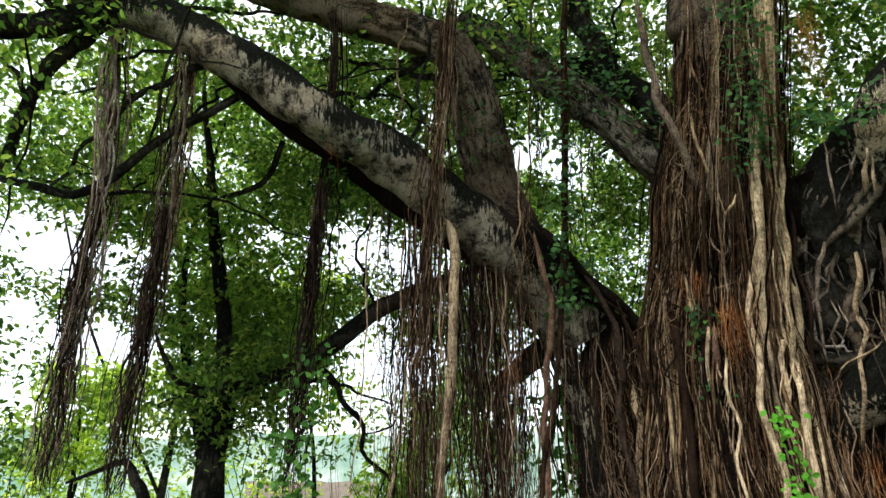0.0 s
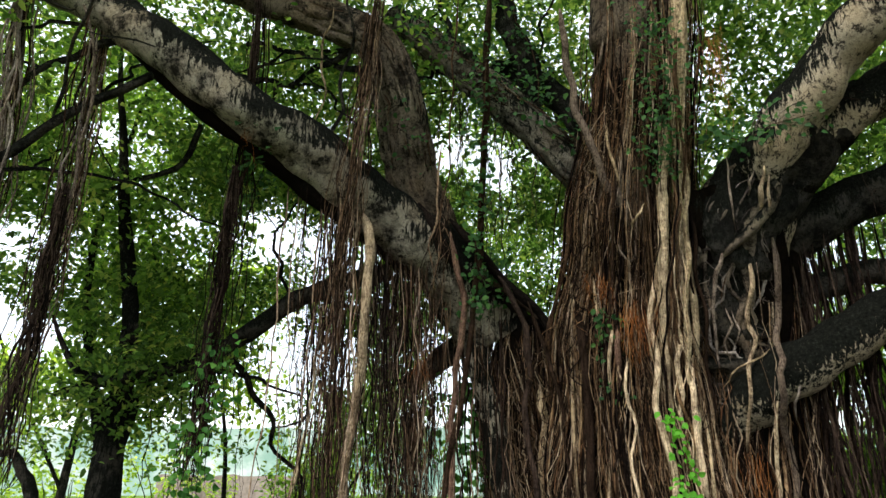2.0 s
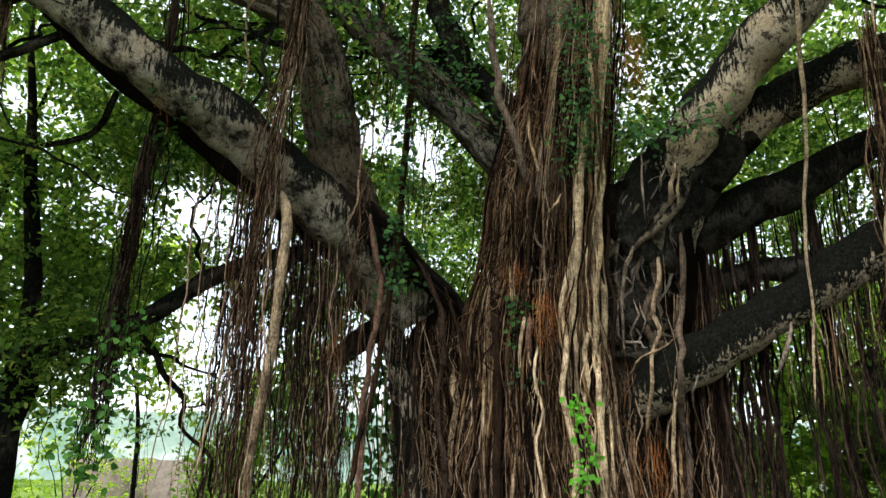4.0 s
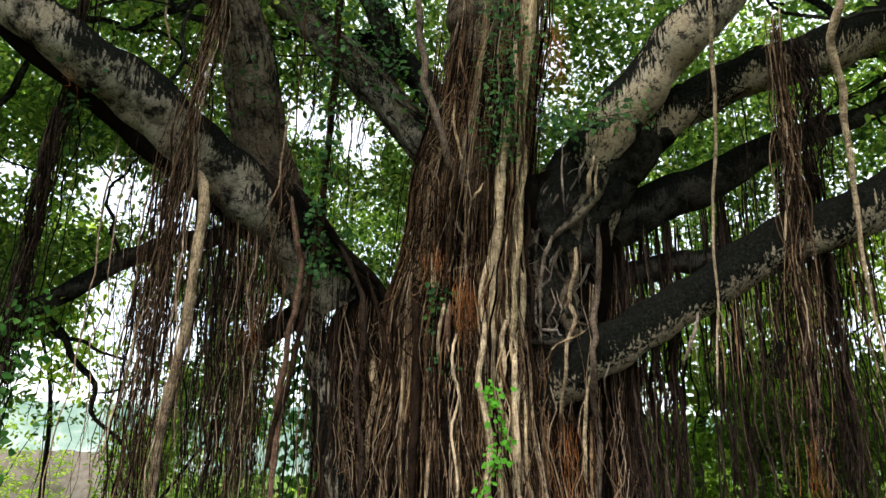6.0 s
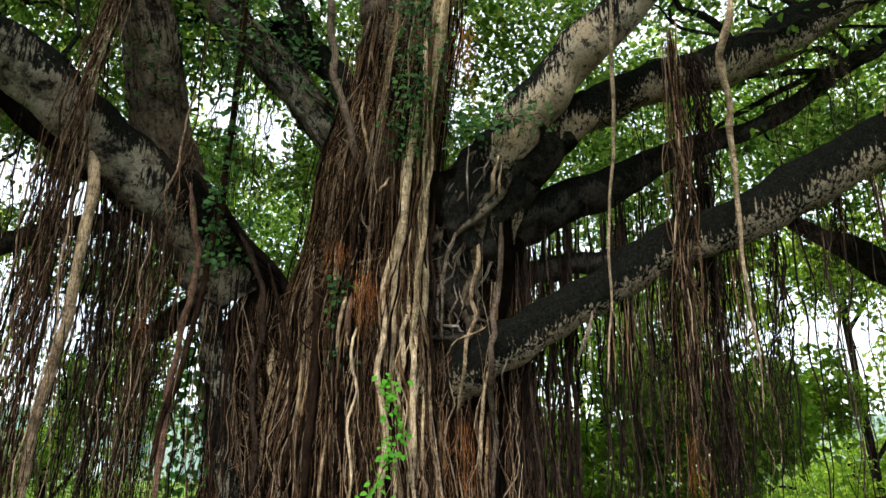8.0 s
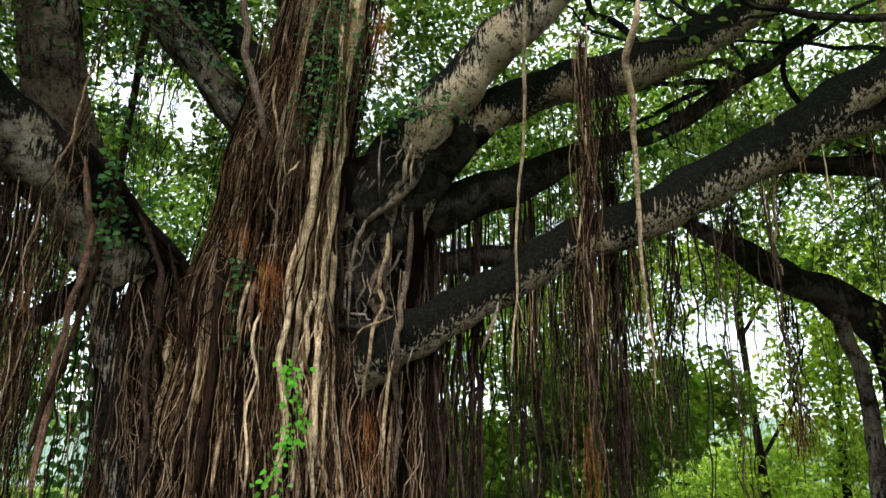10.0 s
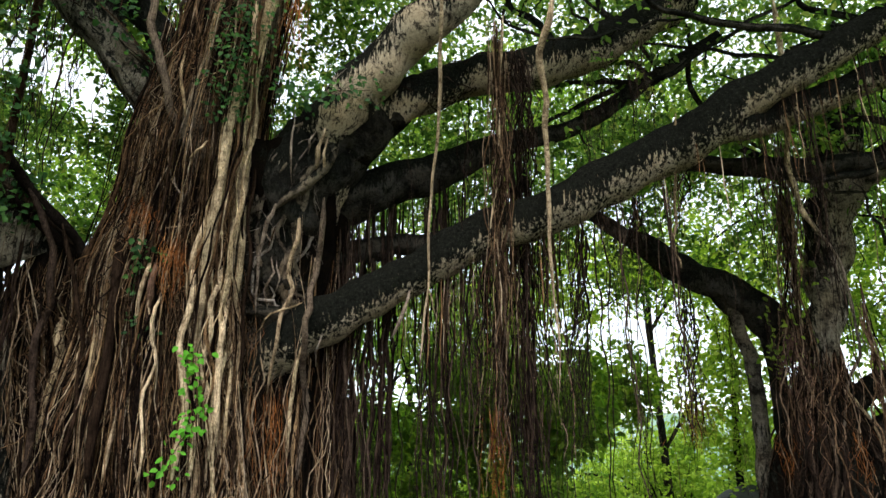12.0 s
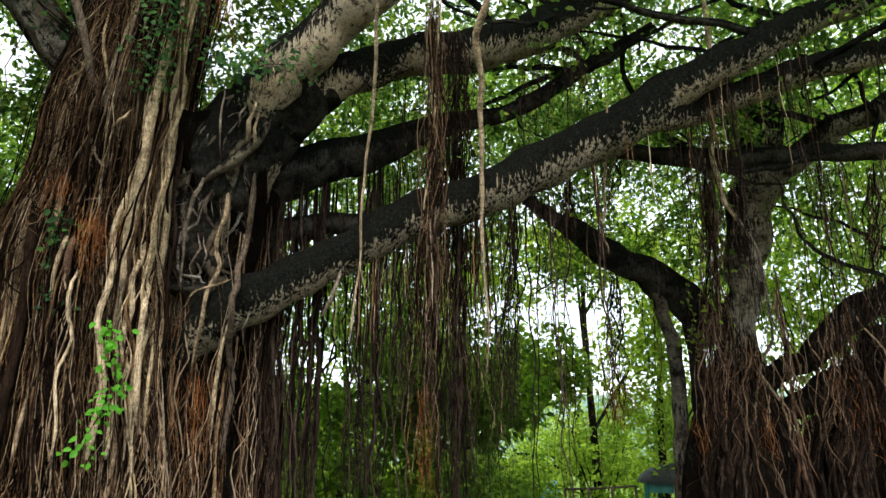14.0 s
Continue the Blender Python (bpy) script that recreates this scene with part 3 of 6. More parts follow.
matted = Mesh()
cling(stems["D"], 190, 0.002, 0.0065, (1.5, 4.6), 51, 0, out=0.12, sway=0.06, knots=26, relief=0.14, arc=(-170, -10))
cling(stems["D"], 60, 0.002, 0.005, (3.2, 6.2), 58, 0, out=0.06, sway=0.16, knots=20, relief=0.08, arc=(-170, -10), short=(0.5, 1.4))
cling(stems["E"], 110, 0.002, 0.006, (1.3, 2.8), 52, 0, out=0.10, sway=0.06, knots=16, relief=0.12, arc=(-190, -10))
cling(stems["F"], 80, 0.002, 0.007, (1.3, 3.2), 53, 0, out=0.12, sway=0.07, knots=14, relief=0.14, arc=(-170, 0))
part("fine_root_mat", matted, mat_fine, banyan, "thin pale wiry roots over the trunk", "stuff")

# short knotted rootlets on the black limb base
matted = Mesh()
cling(stems["Q"], 120, 0.002, 0.009, (1.9, 3.25), 57, 0, out=0.05, sway=0.16, knots=40, relief=0.05, arc=(-170, 20), short=(0.2, 0.8))
part("rootlet_mat", matted, mat_grey_fine, banyan, "short knotted grey rootlets on the black limb base", "stuff")

# the pale cluster of thick roots on the front of the trunk
front = np.array([(2.64, 4.98, 0.34, 0.156), (2.65, 5.08, 1.10, 0.156), (2.61, 5.08, 1.95, 0.138), (2.54, 4.99, 2.63, 0.122), (2.54, 4.83, 3.32, 0.112), (2.54, 4.67, 3.93, 0.101), (2.52, 4.52, 4.49, 0.094), (2.54, 4.40, 5.09, 0.113), (2.58, 4.29, 5.67, 0.118)])


def strand(mesh, line, r, rng, sway, sides=6, taper=0.5, step=0.09, knob=0.14):
    c = spline(line, step)
    n = len(c)
    off = np.stack([waves(rng, n, 4, 0.5, 1 + n * step * 2.2) for _ in range(3)], 1) * sway * np.array([1, 1, 0.15])
    off *= np.minimum(1, np.linspace(0, 4, n))[:, None]
    rad = r * np.linspace(1, taper, n) * (1 + knob * waves(rng, n, 4, 2, 16))
    rad[:3] *= (0.25, 0.6, 0.85)
    rad[-2:] *= (0.75, 0.35)
    tube(mesh, c[:, :3] + off, np.maximum(rad, 0.0015), sides, rng if sides > 7 else None, 0.08, 0.04)


rng = np.random.default_rng(50)
for k in range(16):
    m = Mesh()
    fan = np.linspace(1.05, 0.5, len(front))[:, None]
    o = rng.uniform(-0.2, 0.26)
    line = front[:, :3] + fan * np.array([o, rng.normal() * 0.05 + 0.02 + 0.4 * abs(o), 0])
    line[:, :2] += 0.025 * np.stack([waves(rng, len(line), 3, 0.5, 3), waves(rng, len(line), 3, 0.5, 3)], 1)
    line = line[: int(rng.integers(5, 10))]
    strand(m, line[::-1], rng.uniform(0.004, 0.011), rng, 0.05, 10, 1.3, 0.055, 0.28)
    part("aerial_root", m, mat_root_pale if k < 7 else mat_root, banyan, "tan aerial root fused to the trunk")


def root(line, r, seed, sway=0.03, taper=0.7, mat=None, label="", parent=None):
    """One aerial root as a part of its own."""
    m = Mesh()
    strand(m, line, r, np.random.default_rng(seed), sway, 9, taper, 0.08)
    return part("aerial_root", m, mat or mat_root, parent or banyan, label)


def fuzz(mesh, c, n, rng, reach=(0.03, 0.11)):
    """Short side rootlets along a hanging root."""
    for i in rng.integers(2, len(c) - 1, n):
        d = rng.normal(size=3) * [1, 1, 0.3] + [0, 0, -0.9]
        d *= rng.uniform(*reach) / np.linalg.norm(d)
        p = c[i, :3]
        tube(mesh, np.array([p, p + 0.5 * d + rng.normal(size=3) * 0.008, p + d + [0, 0, -0.02]]), [0.0018, 0.0014, 0.001], 4)


def wrap(name, c, n, lo, hi, seed, mat, label, span=(0.0, 1.0), length=(0.5, 1.0), twist=0.5, lift=0.3):
    """Roots and ridges that run along a limb, pressed to its skin."""
    rng = np.random.default_rng(seed)
    m = Mesh()
    tan = np.gradient(c[:, :3], axis=0)
    tan /= np.linalg.norm(tan, axis=1)[:, None]
    u = np.cross(tan, [0.3, 0.9, 0.2])
    u /= np.linalg.norm(u, axis=1)[:, None]
    w = np.cross(tan, u)
    for _ in range(n):
        size = max(6, int(rng.uniform(*length) * (span[1] - span[0]) * len(c)))
        i0 = int(span[0] * len(c) + rng.random() * max(0, (span[1] - span[0]) * len(c) - size))
        i = np.arange(i0, min(len(c), i0 + size))
        th = rng.uniform(0, 2 * np.pi) + rng.normal() * twist * np.linspace(0, 1, len(i)) + 0.18 * waves(rng, len(i), 4, 0.5, 6)
        r = lo + (hi - lo) * rng.random() ** 2.5
        rad = r * (1 + 0.2 * waves(rng, len(i), 4, 2, 10))
        rad[0] *= 0.3
        rad[-1] *= 0.3
        out = (c[i, 3] + lift * r + 0.02 * np.maximum(0, waves(rng, len(i), 3, 1, 5)) * rng.random())[:, None]
        tube(m, c[i, :3] + out * (np.cos(th)[:, None] * u[i] + np.sin(th)[:, None] * w[i]), np.maximum(rad, 0.001), 6)
    part(name, m, mat, banyan, label, "stuff")


wrap("bark_ridge", B, 46, 0.010, 0.055, 161, mat_bark_ridge, "fused root ridges along the rising limb", (0.0, 0.62), (0.4, 1.0), 0.4, -0.3)
wrap("bark_ridge", B2, 22, 0.008, 0.04, 162, mat_bark_ridge, "fused root ridges along the upright limb", (0.0, 1.0), (0.4, 1.0), 0.4, -0.2)
wrap("bark_ridge", C, 44, 0.010, 0.05, 163, mat_bark_mossy, "root ridges along the mossy limb", (0.0, 1.0), (0.3, 0.8), 0.5, -0.2)
wrap("root_tangle", C, 60, 0.003, 0.009, 164, mat_hang, "thin roots over the mossy limb", (0.0, 0.9), (0.15, 0.5), 1.4, 0.6)
wrap("root_tangle", B, 40, 0.003, 0.008, 165, mat_hang, "thin roots over the rising limb", (0.0, 0.7), (0.15, 0.5), 1.0, 0.6)
wrap("root_tangle", R1, 26, 0.003, 0.007, 166, mat_grey_fine, "thin roots over the foot of the stout limb", (0.0, 0.45), (0.2, 0.6), 1.2, 0.6)
wrap("root_tangle", R2, 30, 0.003, 0.008, 167, mat_hang_shaded, "thin roots over the streaked limb", (0.1, 0.7), (0.08, 0.25), 1.6, 0.6)


wrap("root_tangle", QC, 90, 0.003, 0.016, 168, mat_grey_fine, "knotted grey roots over the black limb base", (0.25, 1.0), (0.15, 0.5), 0.9, 0.5)
wrap("bark_ridge", QC, 26, 0.015, 0.05, 169, mat_bark_ridge, "fused root ridges on the black limb base", (0.15, 0.95), (0.3, 0.8), 0.6, -0.2)


def bundle(line, n, wide, lo, hi, seed, mat, low=0.7, sway=0.045, parent=None):
    """Thin roots that hang together along a line; each ends where it likes."""
    rng = np.random.default_rng(seed)
    line = np.asarray(line, float)
    for _ in range(n):
        o = rng.normal(size=3) * wide * np.array([1, 1, 0.2]) * (1 if rng.random() < 0.7 else 1.8)
        grow = np.linspace(0.4, 1.1, len(line))[:, None]
        c = spline(line + o * grow, 0.1)
        keep = max(7, int(len(c) * rng.uniform(low, 1)))
        first = int(rng.uniform(0, 0.35) * max(0, len(c) - keep)) if rng.random() < 0.6 else 0
        rows = c[first:first + keep]
        m = Mesh()
        strand(m, rows[np.linspace(0, len(rows) - 1, max(4, len(rows) // 4)).astype(int)], lo + (hi - lo) * rng.random() ** 2, rng, sway, 5, 0.55, 0.08, 0.2)
        if rng.random() < 0.5:
            fuzz(m, rows, int(rng.integers(3, 12)), rng)
        part("aerial_root", m, mat, parent or banyan)


def hang(mesh, c, n, seed, lo, hi, floor=(0.0, 1.8), span=(0, 1), sway=0.038, drift=0.25, side=0.0, tufts=12, tight=0.045):
    """Roots that hang down from a limb along its length."""
    rng = np.random.default_rng(seed)
    knots = [(rng.uniform(*span), rng.uniform(*floor), rng.normal(size=2), rng.normal(size=2)) for _ in range(tufts)]
    for _ in range(n):
        f, end, lean, at = knots[rng.integers(tufts)]
        if rng.random() < 0.18:
            f, end, at = rng.uniform(*span), rng.uniform(*floor), rng.normal(size=2)
        i = int(f * (len(c) - 1))
        o = rng.normal(size=2) * tight
        p = c[i, :3] + np.array([at[0] * 0.35, at[1] * 0.35 + side, -0.6]) * c[i, 3] + [o[0], o[1], 0]
        end = end + abs(rng.normal()) * 0.35
        if end > p[2] - 0.2:
            end = p[2] - rng.uniform(0.2, 0.5)
        d = (lean * 0.5 + rng.normal(size=2) * 0.5) * drift * (p[2] - end) * 0.12
        line = [p, (p[0] + d[0] * 0.3, p[1] + d[1] * 0.3, p[2] * 0.6 + end * 0.4), (p[0] + d[0], p[1] + d[1], end)]
        strand(mesh, line, lo + (hi - lo) * rng.random() ** 3, rng, sway, 5, 0.5, 0.13)
        if rng.random() < 0.4:
            fuzz(mesh, spline(line, 0.12), int(rng.integers(2, 8)), rng)


# curtain under the pale limb
m = Mesh()
hang(m, A, 230, 61, 0.002, 0.010, (-0.05, 1.2), (0.302, 0.467), side=0.5, tufts=20, tight=0.06)
hang(m, A, 45, 71, 0.002, 0.012, (-0.05, 0.6), (0.17, 0.29), side=-0.7, tufts=16, tight=0.06, sway=0.03)
hang(m, H, 90, 62, 0.002, 0.010, (-0.05, 1.2), (0.6, 1), tufts=10, tight=0.06)
part("root_curtain", m, mat_hang, banyan, "curtain of thin brown aerial roots under the pale limb", "stuff")
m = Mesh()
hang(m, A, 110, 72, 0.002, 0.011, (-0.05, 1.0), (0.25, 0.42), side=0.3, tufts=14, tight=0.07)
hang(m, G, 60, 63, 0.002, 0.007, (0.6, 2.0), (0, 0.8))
part("root_curtain", m, mat_hang_shaded, banyan, "dark thin roots hanging from the drooping limb", "stuff")

BUNDLES = [
    ([(-2.70, 4.90, 3.75), (-2.81, 5.00, 3.28), (-2.87, 5.08, 2.99), (-2.94, 5.20, 2.57), (-2.96, 5.25, 2.14), (-2.97, 5.27, 1.81), (-2.97, 5.27, 1.35)], 40, 0.040, 0.003, 0.011, mat_dark_one),
    ([(-2.88, 4.95, 5.60), (-2.86, 4.90, 4.80), (-2.72, 4.88, 3.70), (-2.88, 5.12, 2.85), (-3.02, 5.25, 2.10), (-3.05, 5.27, 1.35)], 10, 0.045, 0.005, 0.013, mat_grey_one),
    ([(-2.23, 4.98, 3.70), (-2.33, 5.15, 3.29), (-2.40, 5.25, 3.03), (-2.46, 5.38, 2.60), (-2.51, 5.41, 2.24), (-2.53, 5.43, 1.90), (-2.54, 5.44, 1.35)], 44, 0.042, 0.003, 0.011, mat_dark_one),
    ([(-1.02, 5.15, 4.00), (-1.08, 5.35, 3.55), (-1.13, 5.56, 3.21), (-1.20, 5.78, 2.67), (-1.23, 5.84, 2.19), (-1.27, 5.86, 1.35)], 36, 0.038, 0.003, 0.010, mat_dark_one),
    ([(-2.86, 4.98, 5.69), (-2.89, 5.02, 5.44), (-3.02, 5.48, 4.26), (-3.16, 5.67, 3.25), (-3.27, 5.83, 2.06), (-3.31, 5.82, 1.39)], 9, 0.07, 0.006, 0.015, mat_grey_one),
    ([(-2.86, 4.98, 5.69), (-2.89, 5.02, 5.44), (-3.02, 5.48, 4.26), (-3.16, 5.67, 3.25), (-3.27, 5.83, 2.06), (-3.31, 5.82, 1.39)], 24, 0.07, 0.003, 0.009, mat_hang_one),
    ([(-2.20, 4.96, 5.35), (-2.20, 4.96, 5.09), (-2.30, 5.19, 4.55), (-2.42, 5.46, 3.60), (-2.57, 5.64, 2.74), (-2.69, 5.69, 1.82), (-2.71, 5.68, 1.39)], 9, 0.07, 0.006, 0.015, mat_grey_one),
    ([(-2.20, 4.96, 5.35), (-2.20, 4.96, 5.09), (-2.30, 5.19, 4.55), (-2.42, 5.46, 3.60), (-2.57, 5.64, 2.74), (-2.69, 5.69, 1.82), (-2.71, 5.68, 1.39)], 26, 0.075, 0.003, 0.009, mat_hang_one),
    ([(-0.91, 4.79, 5.43), (-0.96, 5.19, 4.66), (-1.09, 5.60, 3.75), (-1.20, 5.88, 2.68), (-1.25, 5.97, 1.38)], 26, 0.05, 0.003, 0.011, mat_dark_one),
    ([(0.09, 4.99, 5.76), (0.03, 5.17, 5.11), (-0.04, 5.14, 4.30), (-0.10, 5.25, 3.61), (-0.17, 5.51, 2.71), (-0.25, 5.61, 1.39)], 46, 0.06, 0.003, 0.009, mat_hang_one),
    ([(0.78, 5.63, 4.09), (0.71, 5.47, 3.54), (0.65, 5.63, 2.92), (0.60, 5.80, 2.09)], 16, 0.05, 0.002, 0.006, mat_hang_one),
    ([(4.12, 3.38, 4.75), (4.45, 3.74, 3.74), (4.60, 3.93, 3.23), (4.71, 4.12, 2.61), (4.76, 4.20, 1.98), (4.77, 4.22, 1.13)], 30, 0.075, 0.002, 0.008, mat_hang_one),
    ([(4.56, 3.61, 4.80), (4.72, 3.70, 4.30), (4.81, 3.80, 3.97), (4.90, 3.92, 3.45)], 44, 0.09, 0.003, 0.010, mat_dark_one),
    ([(5.12, 3.95, 3.32), (5.30, 4.16, 2.68), (5.38, 4.22, 2.01), (5.41, 4.22, 1.13)], 26, 0.10, 0.002, 0.008, mat_hang_one),
    ([(5.57, 3.85, 3.45), (5.65, 3.97, 2.98), (5.69, 4.09, 2.40), (5.71, 4.17, 1.73), (5.68, 4.21, 1.12)], 26, 0.05, 0.002, 0.008, mat_dark_one),
    ([(6.67, 3.53, 2.90), (6.79, 3.71, 1.14)], 18, 0.05, 0.003, 0.009, mat_dark_one),
    ([(7.14, 2.60, 4.22), (7.38, 2.77, 3.78), (7.57, 2.87, 3.29), (7.72, 2.99, 2.72), (7.79, 3.05, 2.14), (7.80, 3.14, 1.69), (7.79, 3.19, 1.19)], 26, 0.06, 0.003, 0.009, mat_hang_one),
    ([(7.96, 1.43, 3.75), (8.14, 1.57, 3.09), (8.22, 1.70, 2.58), (8.22, 1.80, 2.16)], 26, 0.07, 0.003, 0.010, mat_hang_one),
    ([(6.30, 3.14, 4.08), (6.41, 3.28, 3.68), (6.50, 3.45, 3.20)], 22, 0.05, 0.002, 0.008, mat_hang_one),
    ([(6.26, 3.68, 3.85), (6.32, 3.77, 3.43), (6.35, 3.84, 3.21)], 26, 0.05, 0.003, 0.010, mat_dark_one),
    ([(4.64, 4.06, 3.18), (4.70, 4.24, 2.44), (4.72, 4.31, 1.98), (4.71, 4.35, 1.16)], 26, 0.09, 0.002, 0.008, mat_dark_one),
    ([(4.46, 3.69, 4.75), (4.61, 3.89, 3.93), (4.62, 3.98, 2.95), (4.73, 4.15, 2.09), (4.72, 4.23, 0.81)], 26, 0.07, 0.003, 0.010, mat_hang_one),
]
for k, (line, n, wide, lo, hi, mat) in enumerate(BUNDLES):
    bundle(line, n, wide, lo, hi, 70 + k, mat, 0.9 if k < 5 else 0.7)

root([(0.01, 5.50, 3.80), (0.09, 5.32, 3.45), (0.08, 5.46, 2.71), (0.02, 5.57, 2.08), (-0.03, 5.63, 1.47), (-0.03, 5.62, 1.09)], 0.044, 91, 0.012, 0.8, mat_smooth, "thick smooth tan aerial root")
root([(0.98, 4.36, 5.29), (1.01, 5.04, 4.29), (1.01, 5.49, 3.18), (0.94, 5.68, 2.26), (0.79, 5.74, 1.38)], 0.03, 92, 0.02, 0.8, None, "long straight brown aerial root")
root([(1.67, 4.75, 5.49), (1.77, 4.87, 4.79), (1.92, 4.89, 4.22), (2.18, 5.07, 3.71)], 0.032, 93, 0.02, 1.0, mat_grey_one, "grey-brown upright root")
root([(6.22, 2.05, 5.12), (6.68, 2.32, 4.20), (6.92, 2.44, 3.55), (7.05, 2.41, 3.24)], 0.03, 96, 0.03, 0.7, mat_root_pale, "pale hanging aerial root")

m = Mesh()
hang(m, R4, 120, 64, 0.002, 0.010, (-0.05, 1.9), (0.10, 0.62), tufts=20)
part("root_curtain", m, mat_hang_shaded, banyan, "curtain of aerial roots under the long low limb", "stuff")
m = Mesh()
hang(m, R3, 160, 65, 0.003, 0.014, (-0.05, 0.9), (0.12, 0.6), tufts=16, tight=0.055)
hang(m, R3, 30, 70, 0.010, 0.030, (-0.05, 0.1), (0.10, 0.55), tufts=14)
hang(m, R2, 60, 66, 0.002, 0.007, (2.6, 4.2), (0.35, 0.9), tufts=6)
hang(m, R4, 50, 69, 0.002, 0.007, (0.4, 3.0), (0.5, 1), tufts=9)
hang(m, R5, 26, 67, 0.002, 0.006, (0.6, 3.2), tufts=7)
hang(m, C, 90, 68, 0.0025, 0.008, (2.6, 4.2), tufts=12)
part("root_curtain", m, mat_hang_shaded, banyan, "dark hanging roots behind the limbs", "stuff")

m = Mesh()
hang(m, R4, 90, 131, 0.003, 0.014, (1.6, 2.6), (0.16, 0.5), tufts=26, tight=0.03, sway=0.008)
hang(m, R4, 60, 132, 0.003, 0.010, (2.9, 3.4), (0.4, 0.9), tufts=20, tight=0.03, sway=0.008)
part("rootlet_fringe", m, mat_roots, banyan, "short pale rootlets under the low limb", "stuff")

# ---- the second banyan ----
second = thing("banyan_tree", (8.2, 3, 0), "smaller banyan tree with rust-tipped roots on its trunk", "tree")
T2L = limb("limb", [(6.12, 4.17, 3.74, 0.073), (6.50, 4.07, 3.54, 0.087), (6.86, 3.94, 3.36, 0.139), (7.27, 3.80, 3.18, 0.160), (7.70, 3.59, 2.95, 0.185), (7.99, 3.38, 2.67, 0.205), (8.20, 3.20, 2.32, 0.215)], mat_bark_shaded, "dark limb sloping up from the trunk", 111, parent=second)
T2B = limb("limb", [(8.08, 2.60, 3.78, 0.162), (8.06, 2.26, 3.98, 0.141), (8.02, 1.80, 4.20, 0.127), (8.02, 1.08, 4.35, 0.113)], mat_bark, "pale grey limb", 112, parent=second)
T2C = limb("limb", [(8.30, 3.01, 1.76, 0.149), (8.38, 2.63, 1.97, 0.115), (8.39, 2.43, 2.04, 0.122), (8.35, 2.18, 2.21, 0.135), (8.29, 1.92, 2.40, 0.145), (8.26, 1.54, 2.58, 0.15), (8.24, 1.10, 2.80, 0.15)], mat_bark_shaded, "dark limb rising from the fork", 113, parent=second)
T2D = limb("limb", [(8.26, 2.87, 1.35, 0.133), (8.35, 2.65, 1.56, 0.120), (8.32, 2.41, 1.67, 0.119), (8.31, 2.12, 1.81, 0.130), (8.32, 1.67, 1.96, 0.141), (8.34, 1.20, 2.05, 0.14)], mat_bark_shaded, "low mossy limb hung with roots", 110, parent=second)
limb("prop_root", [(7.61, 3.59, 2.90, 0.072), (7.67, 3.59, 2.56, 0.074), (7.75, 3.55, 2.25, 0.074), (7.79, 3.57, 1.83, 0.076), (7.78, 3.60, 0.67, 0.092), (7.78, 3.62, -0.1, 0.10)], mat_bark_mossy, "grey prop root under the dark limb", 109, parent=second)
limb("prop_root", [(7.87, 3.43, 2.62, 0.093), (7.94, 3.40, 2.26, 0.087), (7.98, 3.42, 1.83, 0.093), (8.00, 3.40, 1.2, 0.11)], mat_bark_shaded, "short dark prop root beside the trunk", 108, parent=second)
s2, s3 = Stem([(8.12, 3.14, -0.06, 0.66), (8.14, 3.12, 0.68, 0.580), (8.17, 3.09, 1.24, 0.480), (8.25, 3.12, 1.71, 0.340), (8.23, 3.09, 2.06, 0.215), (8.21, 3.01, 2.48, 0.135)], 114, 0.12, 0.10), Stem([(8.62, 1.95, -0.10, 0.60), (8.62, 1.95, 0.71, 0.560), (8.64, 1.93, 1.13, 0.520), (8.62, 1.87, 1.54, 0.420), (8.60, 1.78, 1.97, 0.300), (8.56, 1.70, 2.35, 0.20)], 115, 0.12, 0.10)
trunk = part("trunk", s2.mesh(), mat_deep_shade, second, "dark root-wrapped trunk")
part("trunk_lobe", s3.mesh(), mat_deep_shade, second, "broad root-clad trunk lobe")
limb("upper_trunk", [(8.23, 3.10, 1.90, 0.200), (8.21, 3.01, 2.48, 0.172), (8.17, 2.90, 2.90, 0.186), (8.16, 2.75, 3.38, 0.226), (8.08, 2.61, 3.78, 0.245), (8.05, 2.48, 4.13, 0.246), (7.97, 2.38, 4.45, 0.21), (7.9, 2.28, 4.9, 0.16)], mat_bark, "pale grey upper trunk with peeling bark", 37, parent=second)
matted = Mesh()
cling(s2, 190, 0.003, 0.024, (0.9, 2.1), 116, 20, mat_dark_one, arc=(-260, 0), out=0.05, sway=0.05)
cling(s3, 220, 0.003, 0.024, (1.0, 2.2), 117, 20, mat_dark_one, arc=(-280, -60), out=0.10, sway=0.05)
part("root_mat", matted, mat_hang_shaded, second, "matted roots on the trunk", "stuff")
matted = Mesh()
cling(s2, 40, 0.002, 0.007, (1.0, 2.1), 121, 0, arc=(-260, 0), out=0.14, sway=0.09, short=(0.5, 1.5))
cling(s3, 50, 0.002, 0.007, (0.9, 2.2), 122, 0, arc=(-260, 0), out=0.18, sway=0.08, short=(0.5, 1.5))
part("fine_root_mat", matted, mat_hang, second, "thin wiry roots over the dark trunk", "stuff")
m = Mesh()
hang(m, T2L, 40, 118, 0.002, 0.007, (0.3, 2.2), tufts=7)
hang(m, T2C, 170, 119, 0.002, 0.010, (-0.05, 1.4), (0.2, 1), tufts=22, side=-0.8, tight=0.07)
hang(m, T2D, 170, 123, 0.002, 0.012, (-0.05, 0.8), (0.0, 1), tufts=22, side=-0.9, tight=0.07)
hang(m, T2L, 60, 125, 0.002, 0.008, (-0.05, 1.4), (0.75, 1), tufts=10, side=-1.2, tight=0.08)
